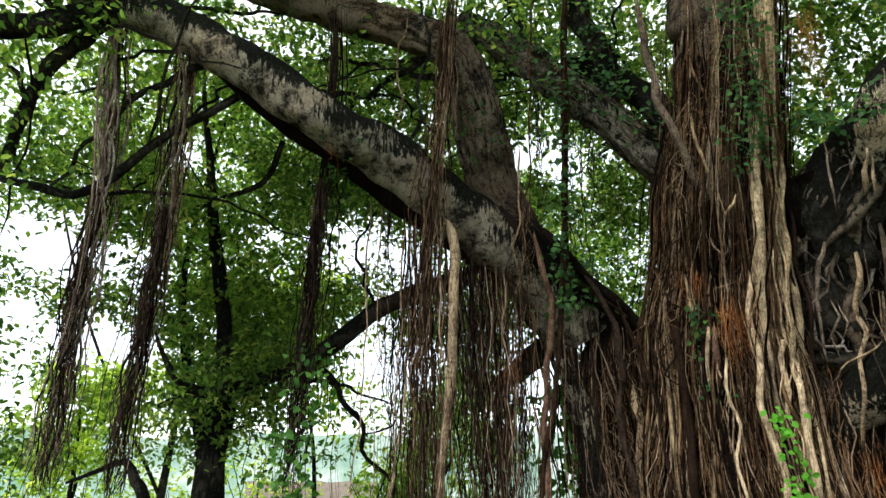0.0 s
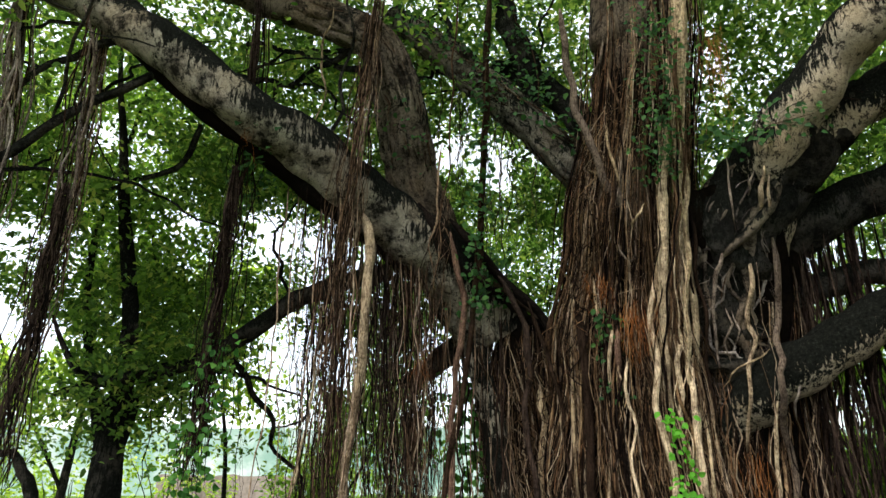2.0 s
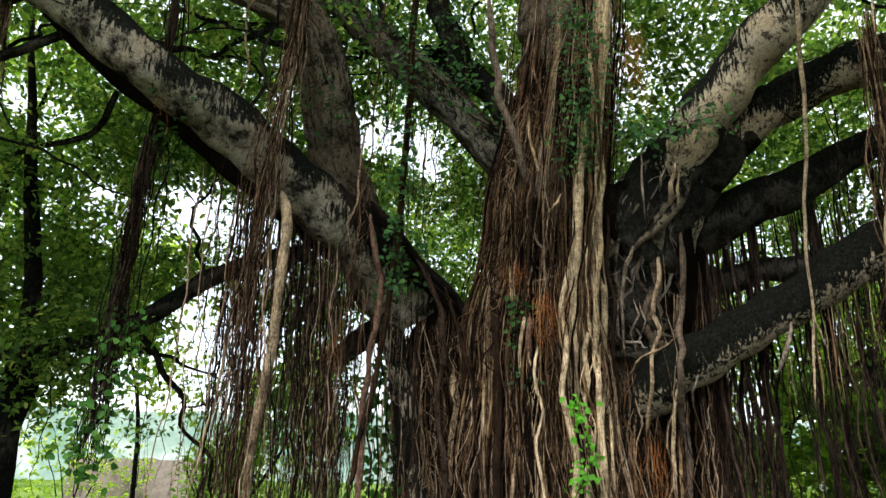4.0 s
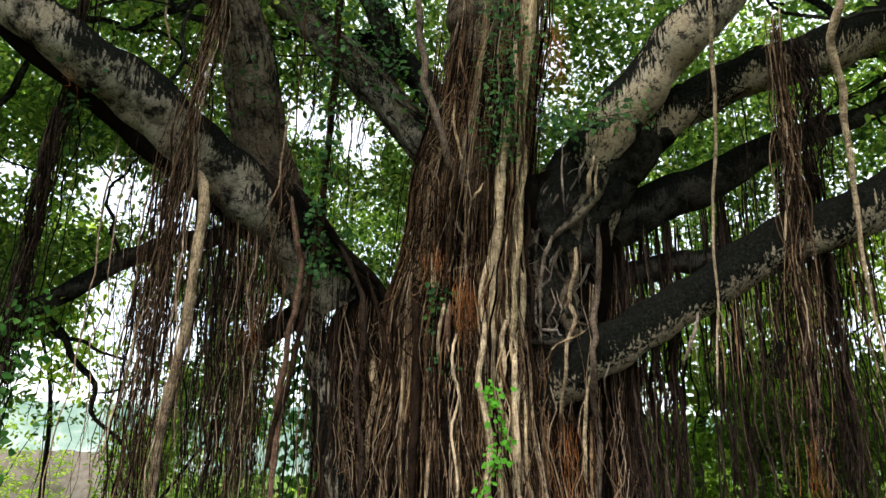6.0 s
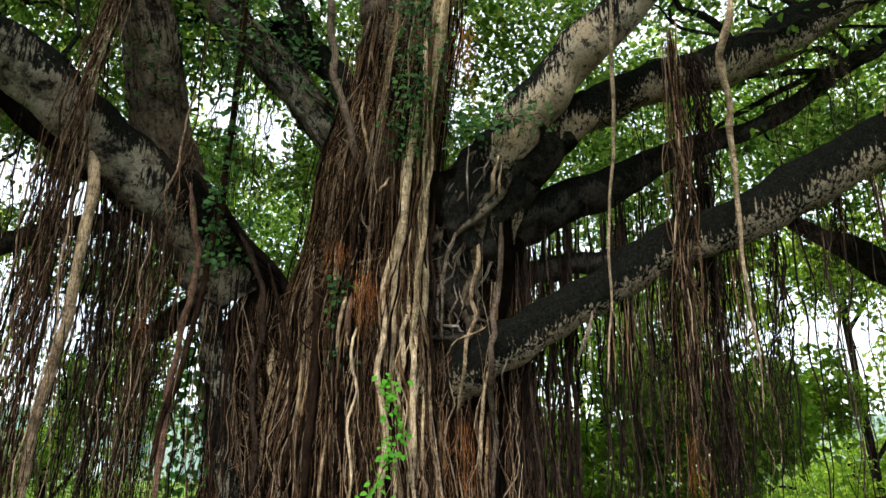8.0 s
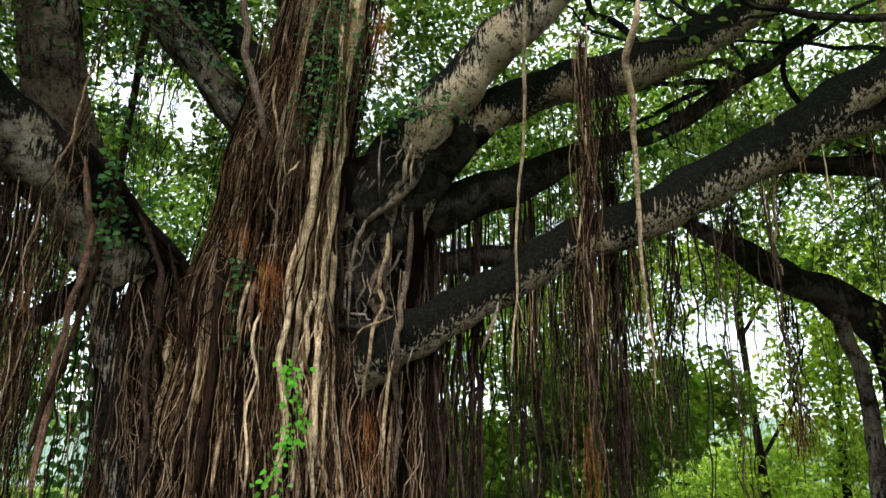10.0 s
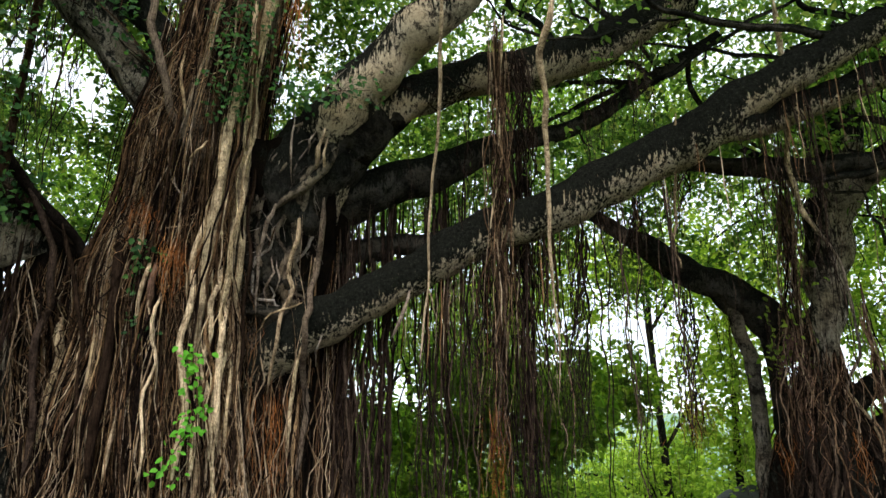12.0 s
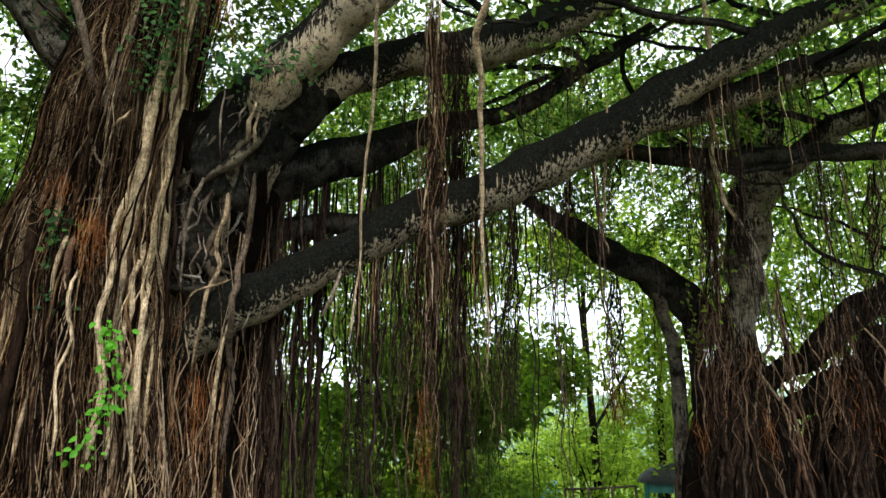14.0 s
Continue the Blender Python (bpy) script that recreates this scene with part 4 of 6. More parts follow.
hang(m, R5, 40, 124, 0.002, 0.007, (2.6, 3.6), (0.2, 1), tufts=14)
hang(m, T2B, 50, 120, 0.002, 0.008, (0.8, 3.0), tufts=5)
part("root_curtain", m, mat_hang, second, "thin hanging brown roots", "stuff")

for k, (line, n, wide, mat) in enumerate([
    ([(7.50, 2.80, 3.80), (7.60, 2.93, 3.10), (7.66, 3.00, 2.40), (7.64, 3.05, 1.70), (7.60, 3.05, 0.80)], 26, 0.07, mat_hang_one),
    ([(7.62, 3.05, 2.60), (7.64, 3.10, 2.00), (7.62, 3.14, 1.25)], 20, 0.09, mat_red_one),
    ([(7.78, 2.72, 2.25), (7.72, 2.74, 1.60), (7.66, 2.75, 0.60)], 30, 0.13, mat_hang_one),
    ([(7.86, 2.46, 2.70), (7.84, 2.42, 1.80), (7.80, 2.35, 0.70)], 18, 0.10, mat_hang_one),
    ([(8.05, 2.00, 2.40), (7.95, 1.95, 1.60), (7.92, 1.90, 0.50)], 34, 0.17, mat_hang_one),
    ([(8.02, 1.65, 2.55), (7.95, 1.62, 1.60), (7.92, 1.60, 0.50)], 30, 0.15, mat_dark_one),
]):
    bundle(line, n, wide, 0.003, 0.011, 130 + k, mat, 0.6, 0.05, second)

# ---- boughs that carry the leaves ----
def boughs(c, n, seed, parent, span=(0.3, 1.0), reach=(1.2, 2.6), lift=0.5):
    """Thin side branches that leave a limb, bend and fork once."""
    rng = np.random.default_rng(seed)
    for _ in range(n):
        i = int(rng.uniform(*span) * (len(c) - 1))
        d = rng.normal(size=3) * [1, 0.6, 0.5] + [0, 0.9, lift]
        d /= np.linalg.norm(d)
        far = rng.uniform(*reach)
        p0 = c[i, :3]
        p1, p2 = p0 + d * far * 0.5 + rng.normal(size=3) * 0.15, p0 + d * far + rng.normal(size=3) * 0.3
        r = min(c[i, 3] * 0.5, rng.uniform(0.02, 0.045))
        m = Mesh()
        strand(m, np.array([(*p0, 0), (*p1, 0), (*p2, 0)]), r, rng, 0.06, 7, 0.35, 0.1)
        q = p1 + (rng.normal(size=3) * [1, 0.7, 0.6] + [0, 0.4, 0.1]) * far * 0.4
        strand(m, np.array([(*p1, 0), (*((p1 + q) / 2 + rng.normal(size=3) * 0.08), 0), (*q, 0)]), r * 0.55, rng, 0.05, 6, 0.3, 0.1)
        part("branch", m, mat_bark_shaded, parent)


for c, n, seed in ((A, 8, 141), (B, 6, 142), (C, 6, 143), (R2, 5, 144), (R3, 6, 145), (R4, 5, 146), (R4B, 4, 147), (R5, 4, 148), (G, 6, 149), (L1, 5, 150), (L3, 3, 151)):
    boughs(c, n, seed, banyan)
boughs(T2B, 5, 152, second)
boughs(T2C, 3, 153, second)

# ---- crowns ----
SKY_GAPS = [(-32.5, 16.3, 2.7, 1.7), (-22.5, 24.6, 1.7, 1.3), (-7.4, 19.9, 2.5, 1.5), (-7.7, 3.9, 2.7, 4.3), (-27.3, 10.2, 2.7, 1.7), (8.8, 26.0, 2.5, 2.3), (-4.6, 9.4, 1.9, 2.7), (-22.3, 12.4, 1.2, 1.5), (17.3, 36.8, 0.8, 1.2), (20.6, 34.1, 0.7, 1.9), (32.1, 27.7, 1.0, 1.4), (-15.7, 23.6, 0.6, 0.5), (2.5, 27.8, 1.6, 1.9), (7.1, 27.1, 0.9, 1.2), (-12.1, 20.5, 2.1, 2.3), (-10.2, 10.8, 2.9, 3.5), (24.8, 27.3, 0.6, 0.8), (32.1, 23.5, 1.6, 1.5), (33.1, 18.3, 1.2, 0.8), (51.8, 12.6, 1.2, 1.3)]
SKY_GAPS += [(38.1, 3.4, 1.0, 1.2), (45.7, 1.3, 1.2, 1.0), (50.7, 13.3, 1.2, 1.2), (52.9, 9.6, 1.0, 1.4), (62.3, 16.7, 1.2, 0.9), (59.2, 8.6, 1.2, 0.9), (70.5, 14.3, 1.6, 1.0), (35.6, 4.9, 1.1, 1.0), (28.4, 25.4, 1.2, 1.4), (63.2, 24.5, 2.1, 0.5), (51.2, 31.6, 1.6, 1.0), (47.2, 25.4, 0.8, 1.2), (-35.7, 17.4, 2.9, 1.9), (-30.4, 10.4, 2.9, 2.4), (-35.7, 11.8, 1.9, 1.9), (-18.5, 20.2, 1.5, 1.2), (-10.7, 20.1, 2.9, 1.9), (-9.6, 9.4, 2.2, 4.4), (-25.7, 25.3, 1.7, 1.5)]
SKY_GAPS += [(-12.4, 6.5, 3.4, 2.9), (4.5, 27.3, 2.9, 1.9), (8.2, 27.2, 1.5, 2.4), (-9.6, 12.1, 1.9, 2.9), (39.3, 3.9, 1.2, 1.0), (45.2, 3.0, 1.2, 1.0)]
STAND = np.array([0.5, 0.0, 1.45])


def open_sky(p):
    """Which places lie where the crowns leave the sky free."""
    d = p - STAND
    az = np.degrees(np.arctan2(d[:, 0], d[:, 1]))
    el = np.degrees(np.arctan2(d[:, 2], np.hypot(d[:, 0], d[:, 1])))
    free = np.zeros(len(p), bool)
    for a, e, ra, re in SKY_GAPS:
        free |= ((az - a) / ra) ** 2 + ((el - e) / re) ** 2 < 1
    return free


def crown_points(rng, n, centre, radii, holes=0.5, freq=0.9):
    """Places in an uneven crown: clumps with gaps between them."""
    p = rng.normal(size=(n * 3, 3))
    p = p / np.linalg.norm(p, axis=1)[:, None] * (rng.random((len(p), 1)) ** 0.45)
    p = p * radii + centre
    q = p * freq
    v = np.sin(q[:, 0] * 2.1 + 1.3 * np.sin(q[:, 2] * 1.7)) + np.sin(q[:, 1] * 1.9 + 1.1 * np.sin(q[:, 0] * 2.3)) + np.sin(q[:, 2] * 2.6 + 1.7 * np.sin(q[:, 1] * 1.3))
    p = p[(v > holes * 2 - 1.6) & (p[:, 2] > 0.2)]
    p = p[rng.random(len(p)) > 0.9 * open_sky(p)]
    return p[:n]


def canopy(rng, n, az, el, far, holes, freq):
    """Places in an umbrella of foliage that stands round the trunk, thick and thin by turns."""
    a, e, r = rng.uniform(*az, n * 3), rng.uniform(*el, n * 3), rng.uniform(*far, n * 3)
    ar, er = np.radians(a), np.radians(e)
    p = STAND + np.stack([r * np.cos(er) * np.sin(ar), r * np.cos(er) * np.cos(ar), r * np.sin(er)], -1)
    q = p * freq
    v = np.sin(q[:, 0] * 2.1 + 1.3 * np.sin(q[:, 2] * 1.7)) + np.sin(q[:, 1] * 1.9 + 1.1 * np.sin(q[:, 0] * 2.3)) + np.sin(q[:, 2] * 2.6 + 1.7 * np.sin(q[:, 1] * 1.3))
    p = p[v > holes][: max(1, n // 6)]
    p = (p[:, None] + rng.normal(size=(len(p), 6, 3)) * [0.34, 0.34, 0.17]).reshape(-1, 3)
    return p[rng.random(len(p)) > 0.95 * open_sky(p)]


rng = np.random.default_rng(200)
m = Mesh()
for az, el, far, n, holes in [((-48, 92), (21, 41), (7.2, 11), 4700, -0.8), ((-48, -2), (10, 26), (8.0, 10.5), 1450, 0.15), ((0, 92), (12, 26), (8.5, 11), 2200, -0.3),
                              ((-16, 42), (22, 40), (7.5, 11), 900, 0.0), ((-34, -4), (20, 36), (7.5, 10.5), 350, -0.5), ((-48, -15), (1, 12), (8.5, 10.5), 360, 0.5), ((-14, 2), (4, 16), (8.5, 10), 420, 0.0)]:
    sprays(m, rng, canopy(rng, n, az, el, far, holes, 1.5), 17, 0.25, 0.083, 0.55)
# Unseen sprays overhead, added only for the shading they give.
sprays(m, rng, canopy(rng, 2200, (-48, 92), (41, 64), (7.0, 11), -0.8, 1.5), 10, 0.3, 0.13, 0.6)
p = np.concatenate([G[rng.integers(30, len(G), 120), :3] + rng.normal(size=(120, 3)) * [0.3, 0.3, 0.24], rng.uniform((-2.7, 6.9, 2.3), (-1.7, 8.0, 4.0), (120, 3))])
sprays(m, rng, p[rng.random(len(p)) > 0.8 * open_sky(p)], 20, 0.24, 0.076, 0.54)
part("crown", m, mat_leaf, banyan, "dark green leafy crown with bright gaps", "stuff")


def tree(x, y, z, height, crowns, mat, seed, label, trunk_r=0.16, per=14, size=0.13, rows=None):
    rng = np.random.default_rng(seed)
    t = thing("tree", (x, y, 0), label, "tree", "trees behind the banyan")
    c = np.array([(x, y, z, trunk_r * 1.3), (x + rng.normal() * 0.15, y, z + height * 0.3, trunk_r), (x + rng.normal() * 0.3, y, z + height * 0.65, trunk_r * 0.7), (x + rng.normal() * 0.4, y, z + height, trunk_r * 0.35)])
    c = c if rows is None else np.array(rows)
    tm = Mesh()
    tube(tm, spline(c, 0.2)[:, :3], spline(c, 0.2)[:, 3], 14, rng, 0.06, 0.03)
    part("trunk", tm, mat_bark_shaded, t)
    leafm = Mesh()
    for cc, rr, n in crowns:
        base = c[1 + int(rng.integers(0, 2)), :3]
        lm = Mesh()
        mid = (base + np.array(cc)) / 2 + rng.normal(size=3) * 0.3
        ln = spline(np.array([(*base, trunk_r * 0.5), (*mid, trunk_r * 0.35), (*cc, trunk_r * 0.15)]), 0.2)
        tube(lm, ln[:, :3], ln[:, 3], 8)
        part("limb", lm, mat_bark_shaded, t)
        sprays(leafm, rng, crown_points(rng, int(n * 0.55), np.array(cc), np.array(rr), 0.35, 1.6), per, 0.31, size * 0.87, 0.58)
    part("crown", leafm, mat, t, "", "stuff")


tree(-2.7, 8.0, -0.6, 7.0, [((-3.0, 8.2, 6.4), (1.5, 1.5, 1.3), 260), ((-2.6, 9.0, 3.3), (1.3, 1.2, 1.0), 420), ((-3.1, 9.5, 5.0), (1.3, 1.3, 1.2), 330)], mat_leaf_far, 301, "tree with a dark bare trunk and hanging foliage", 0.13, 14, 0.13, rows=[(-2.30, 6.99, 0.84, 0.172), (-2.32, 7.02, 1.44, 0.154), (-2.35, 7.06, 1.98, 0.137), (-2.32, 7.08, 2.49, 0.108), (-2.34, 7.09, 3.03, 0.085), (-2.46, 7.11, 3.67, 0.075), (-2.59, 7.06, 4.32, 0.064), (-2.67, 6.92, 5.10, 0.043), (-2.79, 6.85, 5.80, 0.027), (-2.82, 6.78, 6.45, 0.011)])
tree(-2.1, 11.7, -0.6, 5.0, [((-2.0, 11.7, 3.1), (0.8, 1.0, 0.9), 300), ((-2.3, 12.0, 4.4), (1.2, 1.2, 1.0), 300)], mat_leaf_light, 302, "young tree with light green leaves", 0.04, 14, 0.13)
tree(-6.4, 12.4, -0.6, 4.5, [((-6.2, 12.5, 3.2), (1.3, 1.2, 0.9), 350), ((-6.6, 12.3, 2.3), (1.2, 1.2, 0.8), 300)], mat_leaf_light, 303, "young tree with bright leaves", 0.04, 14, 0.13)
tree(-0.5, 12.9, -0.6, 4.0, [((-0.9, 13.0, 2.1), (0.8, 1.0, 1.1), 300), ((0.4, 13.9, 2.8), (1.3, 1.2, 1.2), 350)], mat_leaf_far, 304, "leafy tree with green crown", 0.07, 14, 0.13)
tree(7.5, 10.9, -0.6, 6.0, [((7.4, 9.6, 3.3), (1.6, 1.5, 1.1), 280), ((9.0, 9.2, 2.4), (1.8, 1.5, 1.0), 300), ((7.2, 10.5, 1.7), (1.4, 1.5, 0.7), 140)], mat_leaf_far, 305, "leafy tree with broad green crown", 0.07, 14, 0.13)
tree(9.0, 8.7, -0.6, 6.0, [((8.6, 9.0, 2.4), (1.2, 1.2, 1.1), 380), ((9.5, 8.3, 2.0), (0.9, 0.9, 0.9), 330), ((11.0, 8.0, 2.6), (0.8, 0.8, 0.8), 260), ((7.7, 8.2, 1.5), (1.6, 1.0, 1.3), 280), ((8.9, 7.4, 2.2), (0.8, 0.8, 1.0), 200), ((8.5, 7.6, 0.5), (1.3, 0.9, 0.8), 140), ((6.4, 8.8, 1.2), (1.3, 0.9, 1.3), 220)], mat_leaf_far, 306, "large-leaved tree with dark green crown", 0.07, 14, 0.17)
tree(13.0, 6.9, -0.6, 6.0, [((12.2, 6.3, 2.7), (1.3, 1.3, 1.3), 420), ((12.6, 6.0, 4.2), (1.6, 1.6, 1.2), 420), ((13.2, 6.7, 1.4), (1.4, 1.4, 1.0), 300), ((14.0, 4.0, 4.2), (1.8, 1.8, 1.4), 520)], mat_leaf_light, 307, "tree with fine light green foliage", 0.07, 14, 0.13)
tree(9.2, 12.3, -0.6, 6.0, [((10.9, 8.3, 4.7), (1.4, 1.4, 1.0), 420), ((12.2, 7.3, 5.0), (1.4, 1.4, 1.0), 420), ((10.3, 9.8, 4.3), (1.4, 1.4, 1.2), 420), ((8.8, 12.6, 1.7), (1.8, 1.6, 1.5), 220), ((7.7, 12.8, 4.6), (2.2, 1.8, 1.8), 480)], mat_leaf_light, 308, "leafy green tree with dense low crown", 0.07, 14, 0.13)
tree(14.5, 3.5, -0.6, 7.0, [((13.0, 2.5, 5.4), (2.0, 2.2, 2.0), 800), ((14.3, 3.8, 3.0), (2.0, 2.0, 1.6), 600)], mat_leaf_far, 309, "leafy green tree with high spreading crown", 0.07, 14, 0.13)
tree(16.9, 11.8, -0.9, 4.0, [((16.4, 10.9, 1.3), (1.4, 1.4, 1.0), 500), ((17.1, 13.3, 1.0), (1.4, 1.4, 0.9), 400), ((14.0, 12.2, 0.4), (1.4, 1.4, 0.7), 300)], mat_leaf_light, 310, "bright yellow-green bush on the grass", 0.08, 14, 0.13)
tree(-6.3, 15.7, -0.9, 7.0, [((-6.0, 13.0, 8.8), (3.0, 2.0, 1.6), 420), ((-3.9, 14.6, 9.4), (3.0, 2.0, 2.0), 500), ((-8.0, 11.9, 8.6), (2.5, 2.0, 1.8), 350)], mat_leaf_far, 311, "tall leafy tree behind the banyan limbs", 0.09, 14, 0.13)
tree(3.0, 15.7, -0.9, 7.0, [((1.8, 14.5, 7.8), (3.0, 2.0, 2.5), 900), ((3.4, 14.9, 6.3), (2.0, 2.0, 1.6), 500)], mat_leaf_far, 312, "tall leafy tree behind the trunk", 0.09, 14, 0.13)
tree(9.5, 11.9, -0.9, 8.0, [((8.6, 11.2, 7.2), (2.6, 2.0, 1.6), 800), ((10.1, 9.2, 8.4), (2.6, 2.0, 1.8), 800), ((9.9, 11.3, 4.5), (2.0, 2.0, 1.4), 600)], mat_leaf_far, 313, "tall leafy tree behind the long limb", 0.09, 14, 0.13)
tree(14.8, 9.7, -0.9, 8.0, [((12.4, 8.2, 8.6), (2.6, 2.6, 2.0), 900), ((14.6, 6.2, 6.7), (2.6, 2.6, 2.0), 900), ((14.6, 4.1, 8.3), (2.6, 2.6, 2.0), 900)], mat_leaf_far, 314, "tall tree with fine bright foliage", 0.09, 14, 0.13)

# ---- climbing plants ----
def ivy(name, line, n, spread, size, mat, seed, label, singly=False, width=0.8, stem_r=0.006):
    """A climbing stem with broad leaves along it."""
    rng = np.random.default_rng(seed)
    t = thing(name, line[0], label, "vine", "climbing vines")
    sm = Mesh()
    strand(sm, line, stem_r, rng, 0.02, 5, 0.6)
    part("stem", sm, mat_hang, t)
    c = spline(line, 0.03)[:, :3]
    at = c[rng.integers(0, len(c), n)] + rng.normal(size=(n, 3)) * spread * np.array([1, 0.7, 0.5])
    way = rng.normal(size=(n, 3)) * [1, 0.6, 0.5] + [0, -0.3, -0.6]
    up = rng.normal(size=(n, 3)) * 0.4 + [-0.2, -0.8, 0.7]
    sz = size * rng.uniform(0.6, 1.2, n)
    if singly:
        for k in range(n):
            lm = Mesh()
            leaves(lm, at[k:k + 1], way[k:k + 1], up[k:k + 1], sz[k:k + 1], width)
            part("leaf", lm, mat, t)
    else:
        lm = Mesh()
        leaves(lm, at, way, up, sz, width)
        part("foliage", lm, mat, t, "", "stuff")


ivy("climbing_vine", [(2.38, 4.83, 2.07), (2.41, 4.84, 1.84), (2.45, 4.84, 1.63), (2.41, 4.86, 1.47), (2.32, 4.89, 1.31), (2.29, 4.90, 1.15)], 120, 0.05, 0.052, mat_ivy_bright, 401, "bright green vine climbing the pale roots", True)
ivy("climbing_vine", [(0.99, 4.54, 4.99), (1.00, 4.99, 4.27), (1.01, 5.29, 3.62), (1.00, 5.51, 2.90)], 260, 0.07, 0.06, mat_ivy, 402, "dark ivy climbing the long straight root")
ivy("climbing_vine", [(2.23, 4.21, 5.14), (2.37, 4.40, 4.76), (2.41, 4.55, 4.32), (2.39, 4.68, 3.90)], 520, 0.12, 0.046, mat_ivy, 403, "dark small-leaved ivy on the upper trunk")
ivy("climbing_vine", [(-1.11, 5.80, 2.67), (-1.18, 5.86, 2.15), (-1.26, 5.86, 1.82), (-1.25, 5.86, 1.42)], 220, 0.10, 0.07, mat_ivy_mid, 404, "broad-leaved vine over the hanging root bundle")
ivy("climbing_vine", [(1.04, 6.12, 2.46), (1.02, 6.18, 1.97), (1.03, 6.21, 1.50), (1.01, 6.20, 1.09)], 320, 0.12, 0.075, mat_ivy_mid, 405, "leafy green vine hanging beside the trunk lobe")
ivy("climbing_vine", [(-0.84, 5.02, 4.37), (-0.86, 5.17, 4.21), (-1.00, 5.61, 4.03), (-0.97, 5.81, 3.83)], 120, 0.10, 0.07, mat_ivy, 406, "tuft of ivy under the pale limb")
ivy("climbing_vine", [(1.22, 5.63, 3.49), (1.21, 5.72, 3.21), (1.13, 5.69, 2.98)], 160, 0.10, 0.06, mat_ivy, 407, "dark ivy in the fork of the trunk")
ivy("climbing_vine", [(2.05, 5.19, 2.87), (2.08, 5.27, 2.50), (2.11, 5.27, 2.17)], 160, 0.05, 0.055, mat_ivy, 408, "thin ivy in a cleft of the trunk")
ivy("climbing_vine", [(2.86, 4.68, 4.32), (3.02, 4.45, 4.13), (3.12, 4.25, 4.16), (3.40, 4.17, 4.23)], 200, 0.14, 0.06, mat_ivy, 409, "ivy on the root of the stout limb")
ivy("climbing_vine", [(7.76, 3.02, 2.98), (7.78, 3.30, 2.17), (7.79, 3.16, 2.51)], 150, 0.16, 0.07, mat_leaf_light, 410, "light green shoots on the second trunk")

ivy("climbing_vine", [(2.05, 5.25, 4.35), (1.62, 5.35, 4.80), (1.20, 5.45, 5.20), (0.80, 5.60, 5.65), (0.45, 5.75, 6.05)], 300, 0.17, 0.060, mat_ivy, 411, "dark ivy over the mossy limb behind the trunk")
ivy("climbing_vine", [(1.62, 5.42, 4.95), (1.60, 5.42, 5.45), (1.45, 5.42, 5.85), (1.36, 5.35, 6.30)], 220, 0.15, 0.060, mat_ivy, 412, "dark ivy round the upright limb")
ivy("climbing_vine", [(0.40, 5.40, 5.05), (0.35, 5.45, 4.70), (0.45, 5.55, 4.35)], 90, 0.14, 0.055, mat_ivy, 413, "sparse ivy on the rising limb")

# ---- single roots and rust-coloured root hair ----
root([(2.65, 4.56, 5.65), (2.65, 4.58, 5.29), (2.63, 4.62, 4.96), (2.63, 4.71, 4.75), (2.63, 4.81, 4.66)], 0.091, 760, 0.010, 0.45, mat_root_pale, "broad pale tan root on the upper trunk")
root([(2.61, 4.76, 4.74), (2.62, 4.77, 4.19), (2.69, 4.86, 4.08), (2.71, 4.93, 3.90), (2.69, 4.92, 3.62), (2.73, 5.04, 3.30), (2.74, 5.05, 2.90), (2.77, 5.19, 2.43), (2.75, 5.19, 2.19), (2.69, 5.10, 1.95), (2.66, 5.12, 1.59), (2.66, 5.12, 1.13)], 0.028, 761, 0.010, 1, mat_root_pale, "tan aerial root on the front of the trunk")
root([(2.52, 4.63, 5.16), (2.55, 4.65, 4.61), (2.60, 4.77, 4.08), (2.65, 4.92, 3.72), (2.67, 5.04, 3.29), (2.69, 5.09, 2.90), (2.70, 5.13, 2.61), (2.64, 5.03, 2.21), (2.65, 5.07, 1.94), (2.69, 5.09, 1.55), (2.79, 5.30, 1.12)], 0.026, 762, 0.010, 1, mat_root_pale, "tan aerial root on the front of the trunk")
root([(2.47, 4.71, 4.68), (2.49, 4.75, 4.15), (2.47, 4.82, 3.91), (2.45, 4.84, 3.60), (2.48, 4.96, 3.24), (2.49, 5.05, 2.97), (2.49, 5.11, 2.64), (2.47, 5.13, 2.31), (2.51, 5.17, 1.95), (2.56, 5.17, 1.59), (2.59, 5.15, 1.13)], 0.044, 763, 0.010, 1.2, mat_root_pale, "thick pale root fused to the trunk")
root([(2.51, 5.17, 3.26), (2.42, 5.05, 3.06), (2.39, 5.11, 2.82), (2.40, 5.08, 2.57), (2.36, 5.05, 2.29), (2.35, 5.05, 2.11), (2.40, 5.05, 1.84), (2.42, 5.02, 1.59), (2.38, 5.00, 1.14)], 0.024, 764, 0.010, 1.1, mat_root_pale, "tan aerial root on the front of the trunk")
root([(2.66, 5.27, 2.94), (2.58, 5.02, 2.58), (2.53, 5.04, 2.44), (2.56, 5.06, 2.21), (2.55, 5.11, 1.94), (2.59, 5.11, 1.77), (2.53, 5.07, 1.50), (2.48, 4.95, 1.14)], 0.022, 765, 0.010, 1, mat_root_pale, "tan aerial root on the front of the trunk")
root([(2.75, 4.91, 3.73), (2.75, 4.92, 3.37), (2.75, 4.99, 3.13), (2.81, 4.99, 2.84), (2.83, 5.13, 2.53), (2.89, 5.20, 2.16), (2.86, 5.19, 1.78), (2.84, 5.06, 1.13)], 0.015, 766, 0.010, 1, mat_root, "brown wavy root beside the pale cluster")
